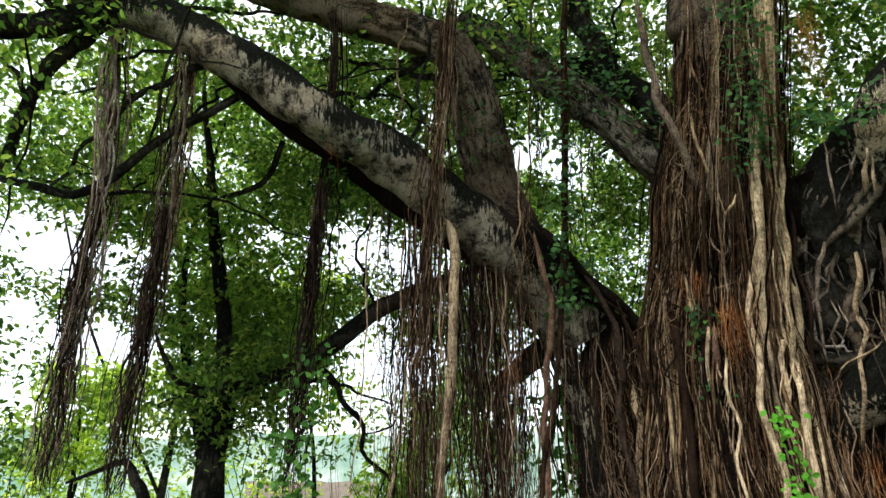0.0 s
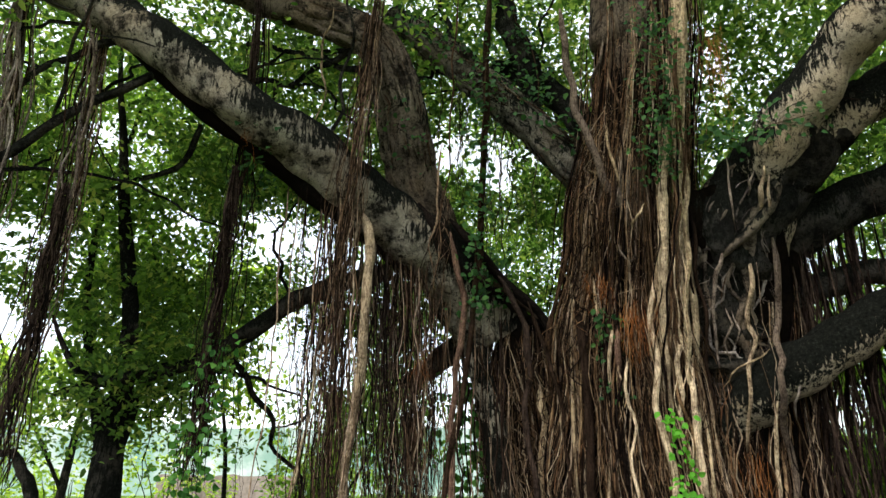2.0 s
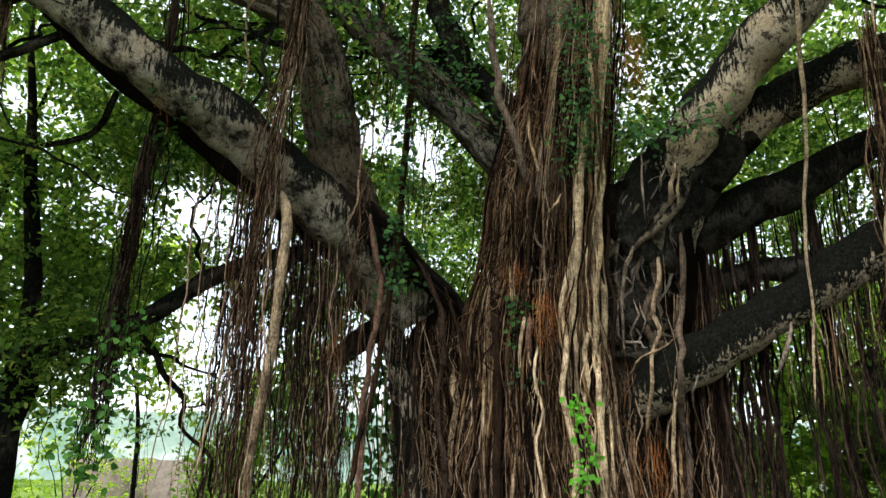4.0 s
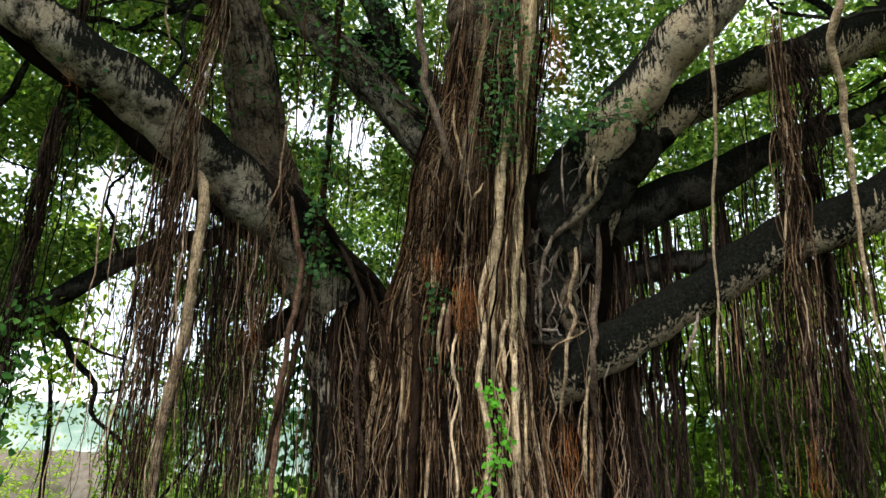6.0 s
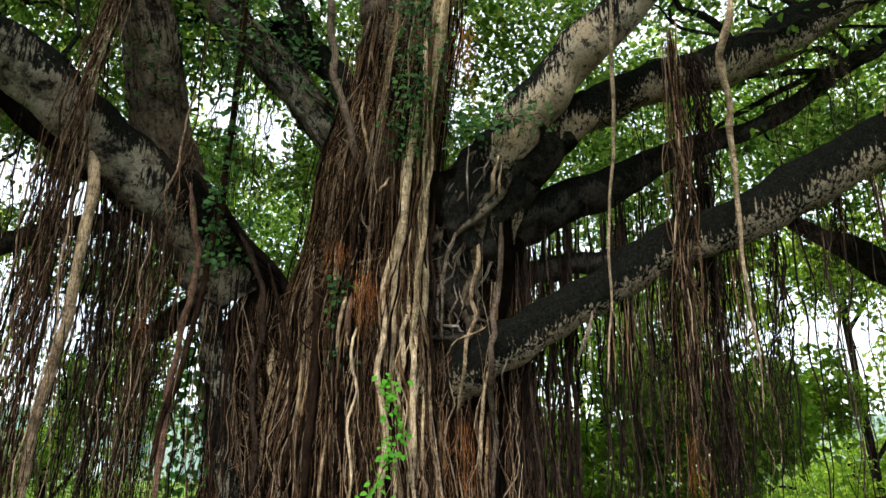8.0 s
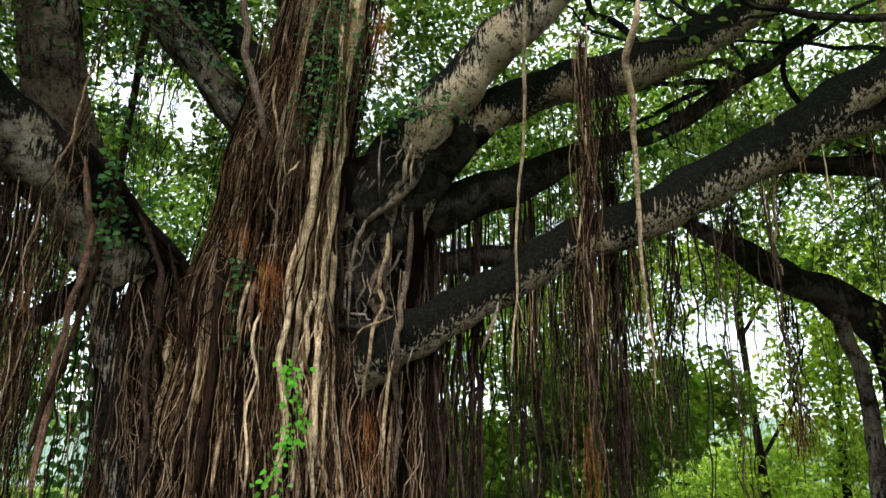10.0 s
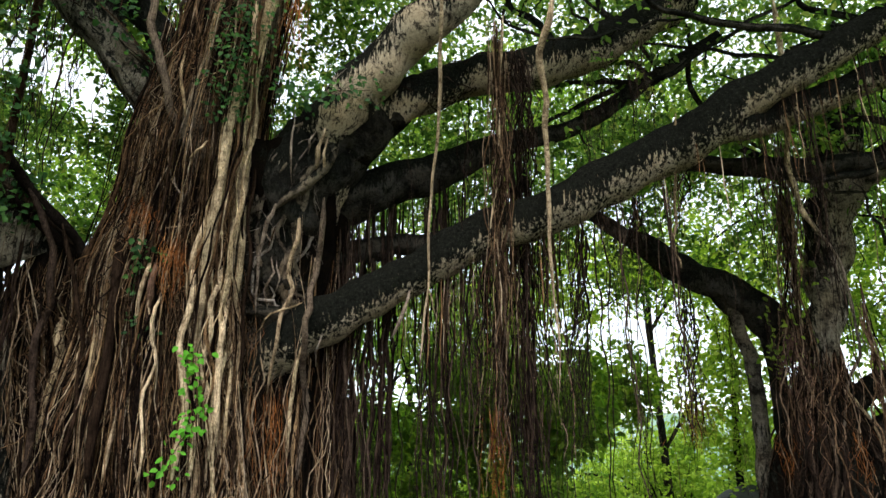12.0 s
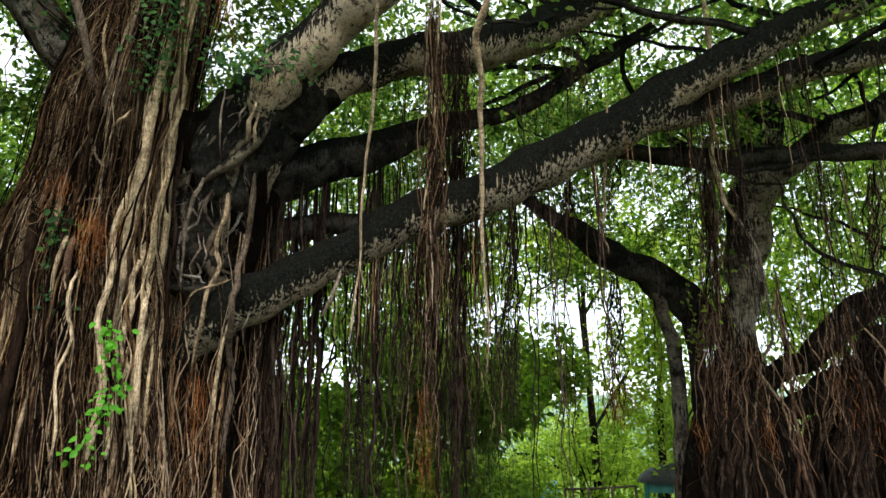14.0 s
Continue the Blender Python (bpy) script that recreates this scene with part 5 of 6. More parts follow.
root([(1.64, 5.90, 2.43), (1.63, 5.82, 2.20), (1.67, 5.84, 2.06), (1.66, 5.86, 1.87), (1.63, 5.86, 1.68), (1.63, 5.85, 1.45), (1.62, 5.81, 1.10)], 0.034, 767, 0.010, 1.1, mat_root_pale, "split pale root on the trunk lobe")
root([(2.13, 5.33, 2.92), (2.08, 5.16, 2.65), (2.05, 5.20, 2.42), (2.06, 5.27, 2.11), (2.08, 5.27, 2.02), (2.07, 5.29, 1.89), (2.04, 5.32, 1.67), (2.01, 5.32, 1.41), (1.99, 5.32, 1.12)], 0.016, 768, 0.010, 1, mat_smooth, "thin pale root on the trunk")
root([(2.28, 5.30, 2.61), (2.16, 5.14, 2.38), (2.17, 5.16, 2.15), (2.20, 5.15, 1.97), (2.15, 5.14, 1.75), (2.16, 5.11, 1.58), (2.18, 5.08, 1.42), (2.16, 5.11, 1.13)], 0.012, 769, 0.010, 1, mat_root_pale, "thin pale curling root on the trunk")
root([(2.16, 5.30, 2.89), (2.12, 5.15, 2.56), (2.15, 5.29, 2.21)], 0.031, 770, 0.010, 0.6, mat_red_one, "rusty strip of root on the trunk")
root([(1.88, 5.61, 3.35), (1.88, 5.51, 3.01), (1.87, 5.55, 2.71), (1.86, 5.59, 2.42), (1.85, 5.62, 2.00), (1.87, 5.58, 1.59), (1.91, 5.55, 1.11)], 0.020, 771, 0.010, 1, mat_root_pale, "tan root down the flank of the trunk")
root([(1.92, 5.53, 3.17), (1.90, 5.39, 2.59), (1.92, 5.42, 2.17), (1.93, 5.41, 1.80), (1.91, 5.39, 1.50), (1.92, 5.43, 1.12)], 0.037, 772, 0.010, 1, mat_root, "tan-brown root down the flank of the trunk")
root([(2.02, 5.38, 3.30), (2.03, 5.30, 2.77), (2.03, 5.29, 2.48), (2.06, 5.32, 2.30), (2.10, 5.48, 1.95)], 0.015, 773, 0.010, 0.8, mat_root_pale, "thin tan root on the trunk")
root([(2.03, 5.42, 4.76), (1.99, 5.30, 4.45), (2.03, 5.12, 4.25), (2.09, 4.97, 4.09)], 0.014, 774, 0.010, 0.8, mat_smooth, "pale curling root on the upper trunk")
root([(1.94, 5.23, 4.20), (2.01, 4.99, 4.03), (2.10, 4.97, 3.91)], 0.010, 775, 0.010, 0.8, mat_smooth, "pale curling root on the upper trunk")
root([(2.10, 4.88, 5.33), (2.07, 4.93, 5.11), (2.05, 5.08, 5.02), (2.07, 5.24, 4.88), (2.07, 5.41, 4.86)], 0.016, 776, 0.010, 0.9, mat_grey_one, "grey root crossing the upper trunk")
root([(2.10, 4.89, 5.09), (2.12, 4.82, 4.76), (2.18, 4.81, 4.55), (2.20, 4.95, 4.35)], 0.010, 777, 0.010, 0.9, mat_hang_one, "thin root on the upper trunk")
root([(2.10, 5.01, 4.64), (2.06, 4.91, 4.35), (2.10, 4.86, 4.07), (2.14, 4.93, 3.89)], 0.015, 778, 0.010, 0.9, mat_root_pale, "thin root on the upper trunk")
root([(2.37, 4.94, 3.78), (2.27, 4.84, 3.65), (2.24, 4.91, 3.56), (2.24, 5.04, 3.53)], 0.012, 779, 0.010, 0.9, mat_root_pale, "thin slanting root in the cleft")
root([(2.17, 5.12, 3.61), (2.18, 5.07, 3.38), (2.24, 5.07, 3.29), (2.26, 4.99, 3.37), (2.28, 5.03, 3.54)], 0.012, 780, 0.010, 0.9, mat_grey_one, "looping root in the cleft")
root([(3.31, 4.53, 3.85), (3.23, 4.59, 3.62), (3.12, 4.67, 3.49), (3.01, 4.75, 3.38), (2.95, 4.86, 3.28)], 0.054, 781, 0.010, 0.6, mat_bark_ridge, "stout buttress root under the dark limb")
root([(2.94, 4.84, 3.37), (2.91, 4.87, 3.22), (2.89, 4.94, 3.14), (2.89, 5.01, 2.90), (2.93, 5.10, 2.63), (2.96, 5.14, 2.44)], 0.022, 782, 0.010, 0.5, mat_grey_one, "knotted pale root over the dark limb base")
root([(2.92, 5.01, 3.16), (2.92, 4.93, 3.04), (2.96, 4.99, 2.98)], 0.012, 783, 0.010, 0.5, mat_grey_one, "short pale root")
root([(3.12, 4.81, 3.31), (3.14, 4.82, 3.04), (3.13, 4.90, 2.91), (3.13, 4.97, 2.77), (3.17, 4.95, 2.65), (3.17, 5.00, 2.56), (3.12, 5.00, 2.43), (3.07, 4.95, 2.23), (3.09, 5.08, 2.01), (3.12, 5.23, 1.79)], 0.022, 784, 0.010, 0.6, mat_smooth, "kinked pale root over the dark limb base")
root([(3.32, 4.76, 3.46), (3.32, 4.75, 3.19), (3.35, 4.85, 2.97), (3.36, 4.91, 2.78), (3.30, 4.90, 2.63), (3.25, 4.77, 2.45), (3.22, 4.77, 2.36), (3.26, 4.82, 2.18), (3.35, 5.02, 1.97), (3.42, 5.10, 1.70), (3.39, 5.10, 1.12)], 0.025, 785, 0.010, 1, mat_grey_one, "long pale root falling past the low limb")
root([(3.39, 5.10, 2.62), (3.24, 4.99, 2.51), (3.07, 4.97, 2.45), (3.01, 5.07, 2.38), (2.99, 5.22, 2.29)], 0.008, 786, 0.010, 0.8, mat_root_pale, "thin slanting rootlet")
root([(3.00, 5.05, 2.94), (3.00, 4.99, 2.76), (3.00, 5.06, 2.63), (3.02, 5.13, 2.49)], 0.011, 787, 0.010, 0.6, mat_grey_one, "short wavy root on the black base")
root([(3.05, 5.04, 2.91), (3.05, 4.99, 2.72), (3.09, 5.12, 2.60)], 0.011, 788, 0.010, 0.6, mat_grey_one, "short wavy root on the black base")
root([(2.94, 4.62, 4.08), (2.94, 4.59, 3.85), (2.95, 4.64, 3.62), (3.02, 4.75, 3.48)], 0.010, 789, 0.010, 0.7, mat_grey_one, "thin root on the black base")
root([(3.29, 4.94, 2.25), (3.28, 5.00, 2.02), (3.29, 5.09, 1.79), (3.29, 5.11, 1.52), (3.31, 5.11, 1.12)], 0.016, 790, 0.010, 0.9, mat_root_pale, "pale root under the foot of the low limb")
root([(3.56, 4.83, 2.31), (3.69, 5.24, 2.21), (3.74, 5.43, 2.03), (3.67, 5.33, 1.82)], 0.021, 791, 0.010, 0.6, mat_grey_one, "pale root hanging from the low limb")
root([(3.45, 4.84, 2.31), (3.40, 4.88, 2.20), (3.47, 5.06, 2.03)], 0.015, 792, 0.010, 0.5, mat_grey_one, "pale root hanging from the low limb")
root([(4.05, 4.50, 2.69), (4.01, 4.49, 2.52), (3.97, 4.56, 2.34), (3.94, 4.63, 2.25)], 0.020, 793, 0.010, 0.6, mat_grey_one, "pale stub root under the low limb")
root([(3.15, 4.45, 3.95), (3.12, 4.48, 3.74), (3.18, 4.65, 3.58)], 0.022, 794, 0.010, 0.9, mat_smooth, "short pale root stub")
root([(3.20, 4.48, 3.89), (3.17, 4.48, 3.69), (3.22, 4.62, 3.58)], 0.017, 795, 0.010, 0.9, mat_smooth, "short pale root stub")
root([(3.11, 4.53, 3.92), (3.06, 4.53, 3.80), (3.08, 4.62, 3.73)], 0.015, 796, 0.010, 0.7, mat_grey_one, "short pale root stub")
root([(0.52, 5.63, 3.95), (0.69, 5.50, 3.62), (0.84, 5.59, 3.37), (1.10, 5.68, 3.22), (1.38, 5.78, 3.07), (1.71, 5.86, 2.85)], 0.041, 797, 0.010, 0.8, mat_dark_one, "stout brown root along the fork of the trunk")
root([(0.94, 5.66, 3.40), (1.15, 5.70, 3.28), (1.49, 5.84, 3.09), (1.81, 5.94, 2.85)], 0.026, 798, 0.010, 0.8, mat_dark_one, "brown root along the fork of the trunk")
root([(4.42, 2.99, 4.95), (4.43, 3.06, 4.70), (4.46, 3.21, 4.52), (4.56, 3.29, 4.31), (4.63, 3.33, 4.16), (4.67, 3.41, 3.99), (4.77, 3.49, 3.70), (4.86, 3.59, 3.36), (4.95, 3.67, 2.97), (5.02, 3.74, 2.57), (5.08, 3.77, 2.17), (5.09, 3.81, 1.79)], 0.034, 95, 0.012, 0.15, mat_smooth, "wavy pale aerial root")
root([(3.57, 3.38, 4.90), (3.72, 3.60, 4.52), (3.84, 3.79, 4.14), (3.97, 4.00, 3.76), (4.05, 4.18, 3.43), (4.08, 4.27, 3.16), (4.12, 4.34, 2.89), (4.15, 4.38, 2.68), (4.17, 4.43, 2.43), (4.17, 4.46, 2.24), (4.16, 4.51, 2.02)], 0.017, 94, 0.012, 0.5, mat_smooth, "thin pale aerial root with a split end")
root([(4.15, 4.38, 2.72), (4.18, 4.36, 2.58), (4.22, 4.36, 2.44)], 0.010, 93, 0.004, 0.5, mat_smooth, "split end of the thin pale root")
root([(7.36, 2.69, 3.93), (7.51, 2.69, 3.69), (7.66, 2.66, 3.47), (7.81, 2.54, 3.13), (7.90, 2.54, 2.79), (7.97, 2.55, 2.45), (7.99, 2.57, 2.22), (7.97, 2.70, 2.01), (7.96, 2.78, 1.73), (7.94, 2.85, 1.51), (7.89, 2.98, 1.49)], 0.018, 741, 0.012, 0.7, mat_grey_one, "pale looping root on the second trunk")
root([(7.90, 2.44, 2.95), (7.95, 2.45, 2.43), (7.96, 2.46, 1.98), (7.89, 2.45, 1.55), (7.85, 2.42, 1.13), (7.80, 2.37, 0.69)], 0.014, 742, 0.015, 1.2, mat_red_one, "brown root leaning away from the second trunk")
root([(7.96, 2.75, 1.90), (7.96, 2.66, 1.72), (7.96, 2.56, 1.50), (7.87, 2.53, 1.13), (7.83, 2.58, 0.73)], 0.014, 743, 0.015, 0.7, mat_root_pale, "thin pale root over the dark trunk")
root([(0.78, 5.40, 3.60), (0.93, 5.56, 2.93), (0.88, 5.69, 2.38), (0.85, 5.76, 1.71), (0.84, 5.76, 1.08)], 0.026, 706, 0.020, 1.0, mat_red_one, "brown root beside the pale limb")
root([(0.72, 5.61, 4.55), (0.66, 5.43, 3.80), (0.63, 5.48, 3.40), (0.64, 5.55, 3.18)], 0.011, 707, 0.020, 0.7, mat_hang_one, "thin root falling from the bent limb")
root([(-0.32, 5.11, 5.61), (-0.40, 5.31, 5.33), (-0.40, 5.54, 4.98), (-0.48, 5.68, 4.73)], 0.012, 708, 0.030, 0.7, mat_root_pale, "thin pale hanging root")
root([(0.77, 4.73, 5.54), (0.76, 4.95, 4.90), (0.74, 5.27, 4.14), (0.65, 5.43, 3.52)], 0.009, 709, 0.020, 0.7, mat_hang_one, "thin brown hanging root")
root([(-0.17, 5.75, 3.64), (-0.28, 5.71, 2.85), (-0.35, 5.81, 2.19), (-0.44, 5.83, 1.38)], 0.014, 710, 0.020, 0.8, mat_root_pale, "thin straight hanging root")
root([(-2.89, 4.98, 5.22), (-2.92, 5.29, 4.61), (-3.01, 5.45, 4.08), (-3.11, 5.61, 3.14)], 0.015, 711, 0.020, 0.9, mat_grey_one, "brown hanging root among the bundle")
root([(-2.48, 4.87, 5.56), (-2.23, 4.84, 5.06), (-2.23, 5.07, 4.60), (-2.33, 5.28, 4.00), (-2.41, 5.43, 3.38)], 0.013, 712, 0.020, 0.9, mat_grey_one, "pale hanging root with a bend")
root([(4.29, 3.46, 4.95), (4.46, 3.73, 4.24), (4.54, 3.86, 3.69), (4.55, 4.03, 3.01)], 0.014, 715, 0.020, 0.7, mat_root_pale, "thin hanging root")
root([(5.61, 2.75, 4.11), (5.73, 2.88, 3.76), (5.98, 3.14, 3.13), (6.05, 3.17, 2.88)], 0.016, 716, 0.020, 0.7, mat_root_pale, "thin hanging root")
root([(0.80, 5.59, 3.79), (1.06, 5.54, 3.47), (1.40, 5.66, 3.16), (1.68, 5.74, 2.91), (1.85, 5.80, 2.47)], 0.045, 720, 0.020, 0.8, mat_dark_one, "stout brown root along the fork of the trunk")
root([(1.23, 5.59, 3.28), (1.40, 5.61, 2.99), (1.50, 5.69, 2.57), (1.51, 5.77, 2.05), (1.55, 5.79, 1.15)], 0.030, 721, 0.030, 0.8, mat_dark_one, "brown root in the fork of the trunk")
root([(1.50, 5.62, 3.06), (1.66, 5.65, 2.63), (1.77, 5.66, 2.15), (1.80, 5.70, 1.16)], 0.020, 722, 0.030, 0.8, mat_root, "brown root in the fork of the trunk")
root([(-3.57, 4.76, 5.29), (-3.59, 5.17, 4.66), (-3.78, 5.36, 4.04), (-3.86, 5.48, 3.61)], 0.012, 734, 0.020, 0.7, mat_hang_one, "thin root hanging beside the dark bundle")


def root_hair(at, n, length, wide, seed, parent, fall=0.05, mat=None):
    rng = np.random.default_rng(seed)
    m = Mesh()
    for _ in range(n * 2 // 3):
        p = np.array(at) + rng.normal(size=3) * [wide, wide, fall]
        q = p + np.array([rng.normal() * 0.04, rng.normal() * 0.04 - 0.02, -length * rng.uniform(0.4, 1.1)])
        strand(m, [p, (p + q) / 2 + rng.normal(size=3) * 0.01, q], rng.uniform(0.0012, 0.003), rng, 0.02, 4, 0.5, 0.06)
    part("root_hair", m, mat or mat_red, parent, "rust-coloured tuft of young root tips", "stuff")


root_hair((2.25, 5.03, 2.85), 60, 0.45, 0.06, 801, banyan)
root_hair((1.96, 5.09, 3.12), 40, 0.25, 0.06, 802, banyan)
root_hair((2.74, 4.28, 4.96), 40, 0.70, 0.04, 803, banyan)
root_hair((0.56, 5.50, 2.51), 14, 0.22, 0.018, 804, banyan)
root_hair((-0.91, 4.96, 4.26), 9, 0.30, 0.02, 805, banyan)
root_hair((7.68, 3.18, 1.42), 60, 0.34, 0.09, 806, second, 0.10)
root_hair((7.73, 2.60, 1.35), 30, 0.45, 0.08, 807, second, 0.15)
root_hair((7.95, 1.94, 1.75), 24, 0.40, 0.06, 808, second, 0.15)
root_hair((8.01, 1.79, 1.50), 24, 0.40, 0.07, 812, second, 0.15)
root_hair((6.69, 3.65, 1.78), 60, 0.40, 0.12, 810, banyan)
root_hair((4.67, 4.15, 1.63), 36, 0.90, 0.06, 811, banyan)
root_hair((3.16, 5.24, 1.76), 60, 0.90, 0.10, 813, banyan)

# ---- bent dead branch at the foot of the hanging roots ----
dead = thing("dead_branch", (-2.5, 6.1, 0), "dark bent dead branch standing among hanging roots", "branch")
limb("stem", [(-2.46, 6.12, -0.15, 0.070), (-2.50, 6.10, 0.8, 0.062), (-2.55, 6.08, 1.42, 0.054), (-2.64, 6.05, 1.60, 0.045), (-2.73, 6.01, 1.76, 0.034), (-2.88, 5.94, 1.69, 0.022), (-3.11, 5.82, 1.58, 0.012)], mat_bark_shaded, "", 40, parent=dead)

# ---- far things on the grass ----
def far_band():
    """Woods far off: one plain strip behind everything, haze painted as pale emission."""
    m = bpy.data.materials.new("painted_haze_woods")
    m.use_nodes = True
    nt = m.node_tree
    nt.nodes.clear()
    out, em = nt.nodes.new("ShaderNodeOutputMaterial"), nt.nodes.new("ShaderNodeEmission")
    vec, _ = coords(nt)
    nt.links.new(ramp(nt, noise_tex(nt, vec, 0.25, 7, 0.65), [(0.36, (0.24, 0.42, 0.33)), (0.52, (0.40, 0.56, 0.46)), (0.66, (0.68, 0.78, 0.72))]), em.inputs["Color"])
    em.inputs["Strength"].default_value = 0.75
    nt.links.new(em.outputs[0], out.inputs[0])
    n, rows = 220, 5
    rng = np.random.default_rng(500)
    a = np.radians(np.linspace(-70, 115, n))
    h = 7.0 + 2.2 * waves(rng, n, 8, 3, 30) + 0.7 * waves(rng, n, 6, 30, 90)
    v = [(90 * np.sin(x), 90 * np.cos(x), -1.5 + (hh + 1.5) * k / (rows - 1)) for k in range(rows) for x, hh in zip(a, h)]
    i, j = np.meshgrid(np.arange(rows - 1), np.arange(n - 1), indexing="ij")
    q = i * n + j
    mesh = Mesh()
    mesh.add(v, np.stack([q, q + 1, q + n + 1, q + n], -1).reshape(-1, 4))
    tagged(new("backdrop", mesh.made("backdrop", m)), "green woods far beyond the field in painted pale haze", "backdrop", kind="structure")


far_band()


def shrub(x, y, z, wide, high, n, mat, seed, label):
    rng = np.random.default_rng(seed)
    t = thing("shrub", (x, y, z), label, "shrub", "shrubs on the grass")
    lm, sm = Mesh(), Mesh()
    for _ in range(6):
        d = rng.normal(size=2) * wide * 0.4
        strand(sm, [(x, y, z), (x + d[0] * 0.5, y + d[1] * 0.5, z + high * 0.5), (x + d[0], y + d[1], z + high * 0.85)], 0.025, rng, 0.03, 5, 0.4, 0.15)
    part("stem", sm, mat_bark_shaded, t)
    p = rng.normal(size=(n, 3))
    p = p / np.linalg.norm(p, axis=1)[:, None] * rng.random((n, 1)) ** 0.4 * [wide, wide, high * 0.55] + [x, y, z + high * 0.5]
    sprays(lm, rng, p, 10, 0.22, 0.14, 0.55, 0.0)
    part("foliage", lm, mat, t, "", "stuff")


shrub(-8.8, 14.5, -0.9, 1.8, 3.0, 160, mat_leaf_light, 900, "bright green shrub on the open grass")
shrub(-9.9, 19.6, -0.9, 2.2, 3.6, 160, mat_leaf_far, 901, "yellow-green leafy shrub beyond the trees")
shrub(-7.0, 17.7, -0.9, 1.8, 2.8, 140, mat_leaf_light, 902, "bright green shrub on the open grass")
shrub(-6.2, 23.2, -0.9, 2.4, 3.8, 160, mat_leaf_light, 903, "bright green shrub on the open grass")
shrub(-1.4, 16.9, -0.9, 1.0, 3.0, 140, mat_leaf_far, 904, "yellow-green leafy shrub beyond the trees")
shrub(0.2, 16.0, -0.9, 1.2, 2.6, 200, mat_leaf_far, 905, "yellow-green leafy shrub beyond the trees")
shrub(2.9, 21.8, -0.9, 1.3, 1.6, 140, mat_leaf_light, 906, "bright green shrub on the open grass")
shrub(-2.3, 10.6, -0.9, 0.7, 1.7, 90, mat_leaf_light, 907, "bright green shrub on the open grass")
shrub(9.0, 13.5, -0.9, 1.6, 2.8, 260, mat_leaf_far, 908, "yellow-green leafy shrub beyond the trees")
shrub(11.8, 14.1, -0.9, 1.8, 2.8, 260, mat_leaf_light, 909, "bright green shrub on the open grass")
shrub(12.7, 11.8, -0.9, 1.8, 2.6, 260, mat_leaf_far, 910, "yellow-green leafy shrub beyond the trees")
shrub(13.3, 11.5, -0.9, 1.5, 1.8, 200, mat_leaf_light, 911, "bright green shrub on the open grass")
shrub(24.2, 20.3, -0.9, 3.0, 4.4, 300, mat_leaf_light, 912, "bright green shrub on the open grass")
shrub(14.8, 9.7, -0.9, 1.4, 2.6, 240, mat_leaf_light, 913, "bright green shrub on the open grass")
shrub(17.1, 9.8, -0.9, 1.8, 3.4, 300, mat_leaf_far, 914, "yellow-green leafy shrub beyond the trees")
shrub(12.7, 14.7, -0.9, 1.8, 2.6, 240, mat_leaf_light, 915, "bright green shrub on the open grass")
shrub(9.5, 15.6, -0.9, 2.0, 3.0, 260, mat_leaf_light, 916, "bright green shrub on the open grass")
shrub(19.5, 7.3, -0.9, 2.0, 3.4, 260, mat_leaf_far, 917, "yellow-green leafy shrub beyond the trees")


def box(mesh, lo, hi):
    (x0, y0, z0), (x1, y1, z1) = lo, hi
    v = [(x, y, z) for x in (x0, x1) for y in (y0, y1) for z in (z0, z1)]
    mesh.add(v, [(0, 1, 3, 2), (4, 6, 7, 5), (0, 4, 5, 1), (2, 3, 7, 6), (0, 2, 6, 4), (1, 5, 7, 3)])


def paint(name, col, rough=0.6):
    m, nt, bsdf = material(name, rough)
    vec, _ = coords(nt)
    nt.links.new(mix(nt, 0.6, col, ramp(nt, noise_tex(nt, vec, 7, 6, 0.7), [(0.35, (0.45, 0.42, 0.38)), (0.6, (1, 1, 1))]), "MULTIPLY"), bsdf.inputs["Base Color"])
    return m


def flat(ob):
    for p in ob.data.polygons:
        p.use_smooth = False
    return ob


def booth(x, y, turn):
    t = thing("booth", (x, y, -0.9), "small green booth with a dark domed roof", "booth")
    green, dark, teal = paint("green_paint", (0.03, 0.16, 0.12)), paint("dark_roof", (0.045, 0.05, 0.048)), paint("teal_panel", (0.10, 0.32, 0.28))
    w, h = 0.55, 1.45
    for sx in (-1, 1):
        for sy in (-1, 1):
            m = Mesh()
            box(m, (sx * w - 0.04, sy * w - 0.04, 0), (sx * w + 0.04, sy * w + 0.04, h))
            flat(part("post", m, green, t))
    for k in range(4):
        m = Mesh()
        box(m, (-w + 0.045, w - 0.02, 0.05), (w - 0.045, w + 0.02, 0.75))
        flat(part("panel", m, teal if k == 1 else green, t)).rotation_euler[2] = k * math.pi / 2
        m = Mesh()
        box(m, (-w + 0.045, w - 0.025, h - 0.16), (w - 0.045, w + 0.025, h - 0.005))
        flat(part("lintel", m, teal, t)).rotation_euler[2] = k * math.pi / 2
    m = Mesh()
    a = np.linspace(0, 2 * np.pi, 28, endpoint=False)
    rows = [(0.80, h), (0.80, h + 0.05), (0.74, h + 0.14), (0.58, h + 0.24), (0.34, h + 0.31), (0.04, h + 0.34)]
    v = [(r * np.cos(x), r * np.sin(x), z) for r, z in rows for x in a]
    f = [(i * 28 + j, i * 28 + (j + 1) % 28, (i + 1) * 28 + (j + 1) % 28, (i + 1) * 28 + j) for i in range(5) for j in range(28)]
    m.add(v, f)
    part("roof", m, dark, t, "dark domed roof")
    t.matrix_world = pose(x, y, -0.9, 0, 0, turn)


booth(12.74, 6.39, 20)


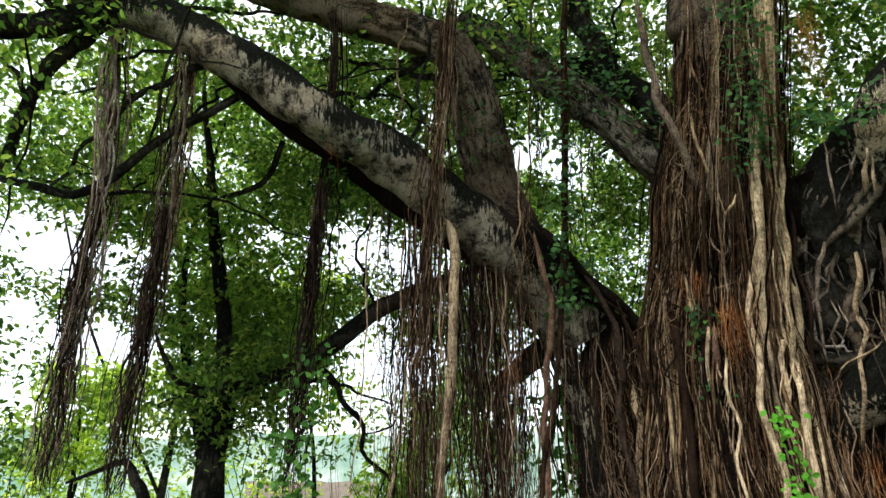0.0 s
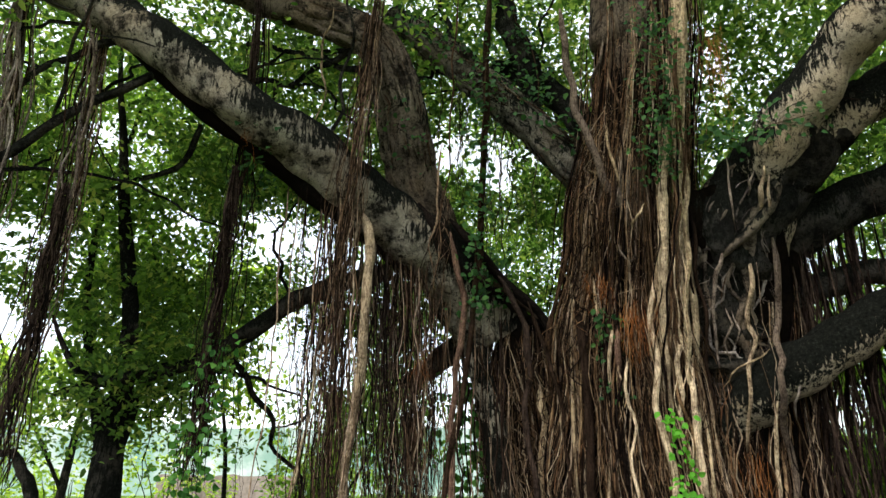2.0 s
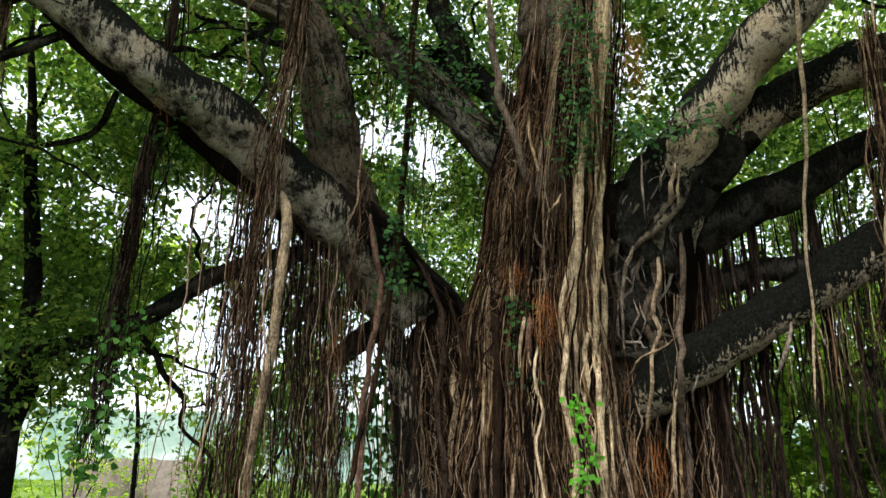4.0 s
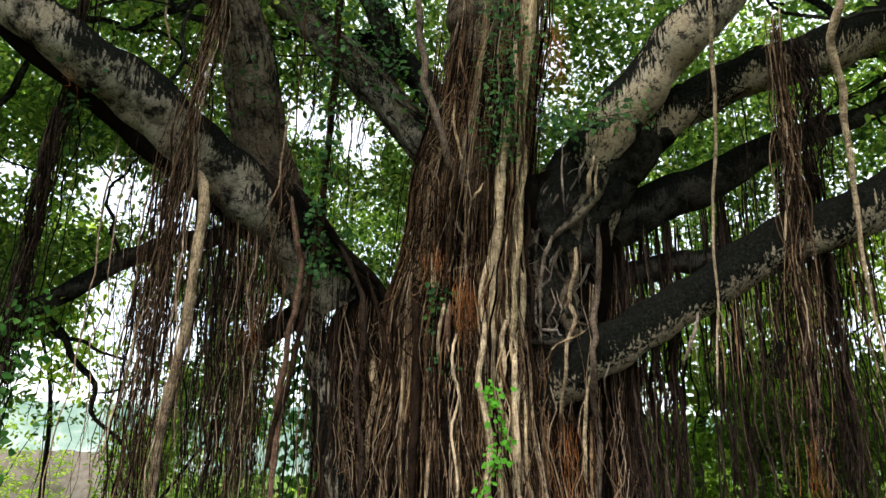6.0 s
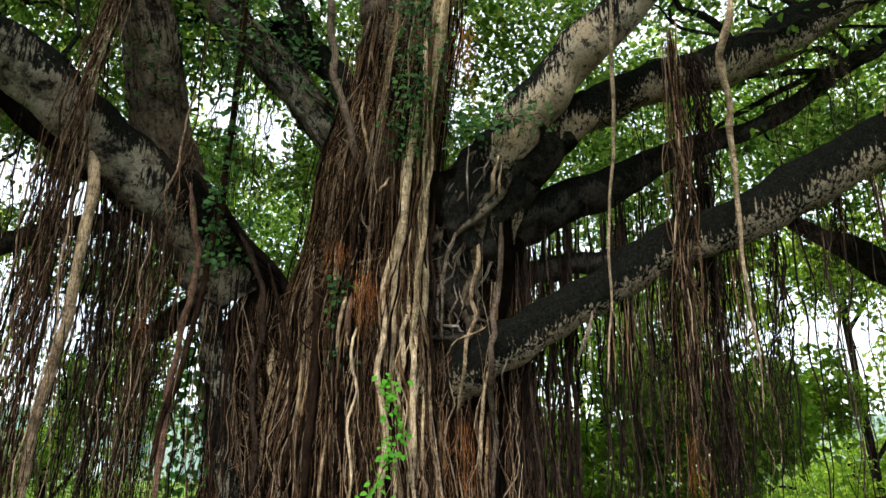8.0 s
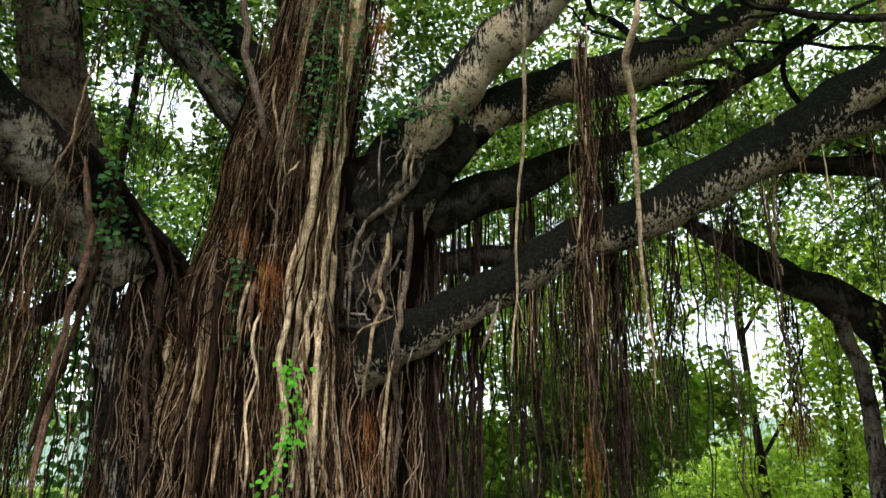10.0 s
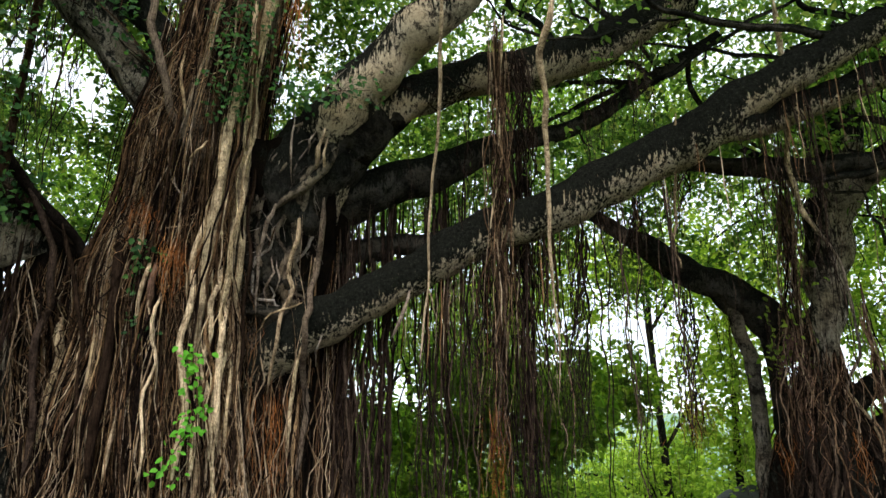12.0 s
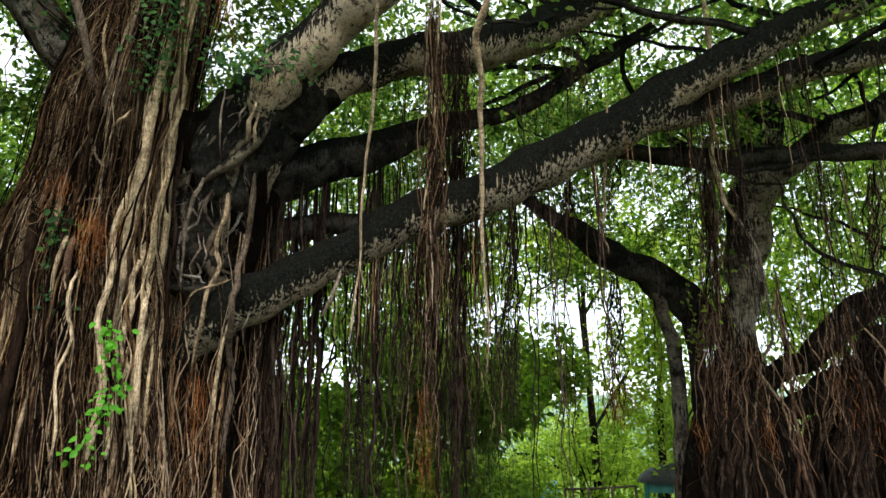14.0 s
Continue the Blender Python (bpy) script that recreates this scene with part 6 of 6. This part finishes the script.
def rail_fence(a, b, n):
    t = thing("fence", a, "low rusty metal rail fence on the grass", "fence")
    rust = paint("rusty_iron", (0.10, 0.075, 0.055), 0.7)
    a, b = np.array(a), np.array(b)
    for k in range(n):
        p = a + (b - a) * k / (n - 1)
        m = Mesh()
        tube(m, np.array([p + [0, 0, -1.5], p + [0, 0, -0.5], p]), [0.025] * 3, 8)
        part("post", m, rust, t)
    for dz in (0, -0.4):
        m = Mesh()
        tube(m, np.array([a + [0, 0, dz], (a + b) / 2 + [0, 0, dz - 0.01], b + [0, 0, dz]]), [0.02] * 3, 8)
        part("rail", m, rust, t)


rail_fence((11.17, 7.85, 0.44), (12.06, 6.96, 0.49), 4)


def drum(x, y, z):
    t = thing("drum", (x, y, z), "blue plastic drum standing on the grass", "drum")
    blue = paint("blue_plastic", (0.05, 0.22, 0.5), 0.45)
    m = Mesh()
    zs = [0, 0.02, 0.28, 0.30, 0.32, 0.58, 0.60, 0.62, 0.88, 0.9]
    tube(m, np.array([(x, y, z + q) for q in zs]), [0.27, 0.29, 0.29, 0.305, 0.29, 0.29, 0.305, 0.29, 0.29, 0.27], 24)
    part("body", m, blue, t)
    m = Mesh()
    tube(m, np.array([(x, y, z + 0.905), (x, y, z + 0.93)]), [0.26, 0.25], 24)
    part("lid", m, blue, t)


drum(19.48, 15.02, -0.9)


def earth_wall():
    m = paint("brown_earth", (0.21, 0.175, 0.15), 0.95)
    t = thing("wall", (0, 0, 0), "long low brown weathered wall across the field", "wall")
    mesh = Mesh()
    rng = np.random.default_rng(600)
    n = 40
    xs = np.linspace(-7.1, -2.4, n)
    top = 1.54 + 0.05 * waves(rng, n, 5, 2, 12)
    y0 = 25.6
    v = []
    for x, z in zip(xs, top):
        v += [(x, y0 - 0.3, -1.1), (x, y0 - 0.2, z), (x, y0 + 0.2, z), (x, y0 + 0.3, -1.1)]
    f = [(4 * i + k, 4 * i + k + 1, 4 * i + 5 + k, 4 * i + 4 + k) for i in range(n - 1) for k in range(3)]
    mesh.add(v, f)
    part("body", mesh, m, t)


earth_wall()
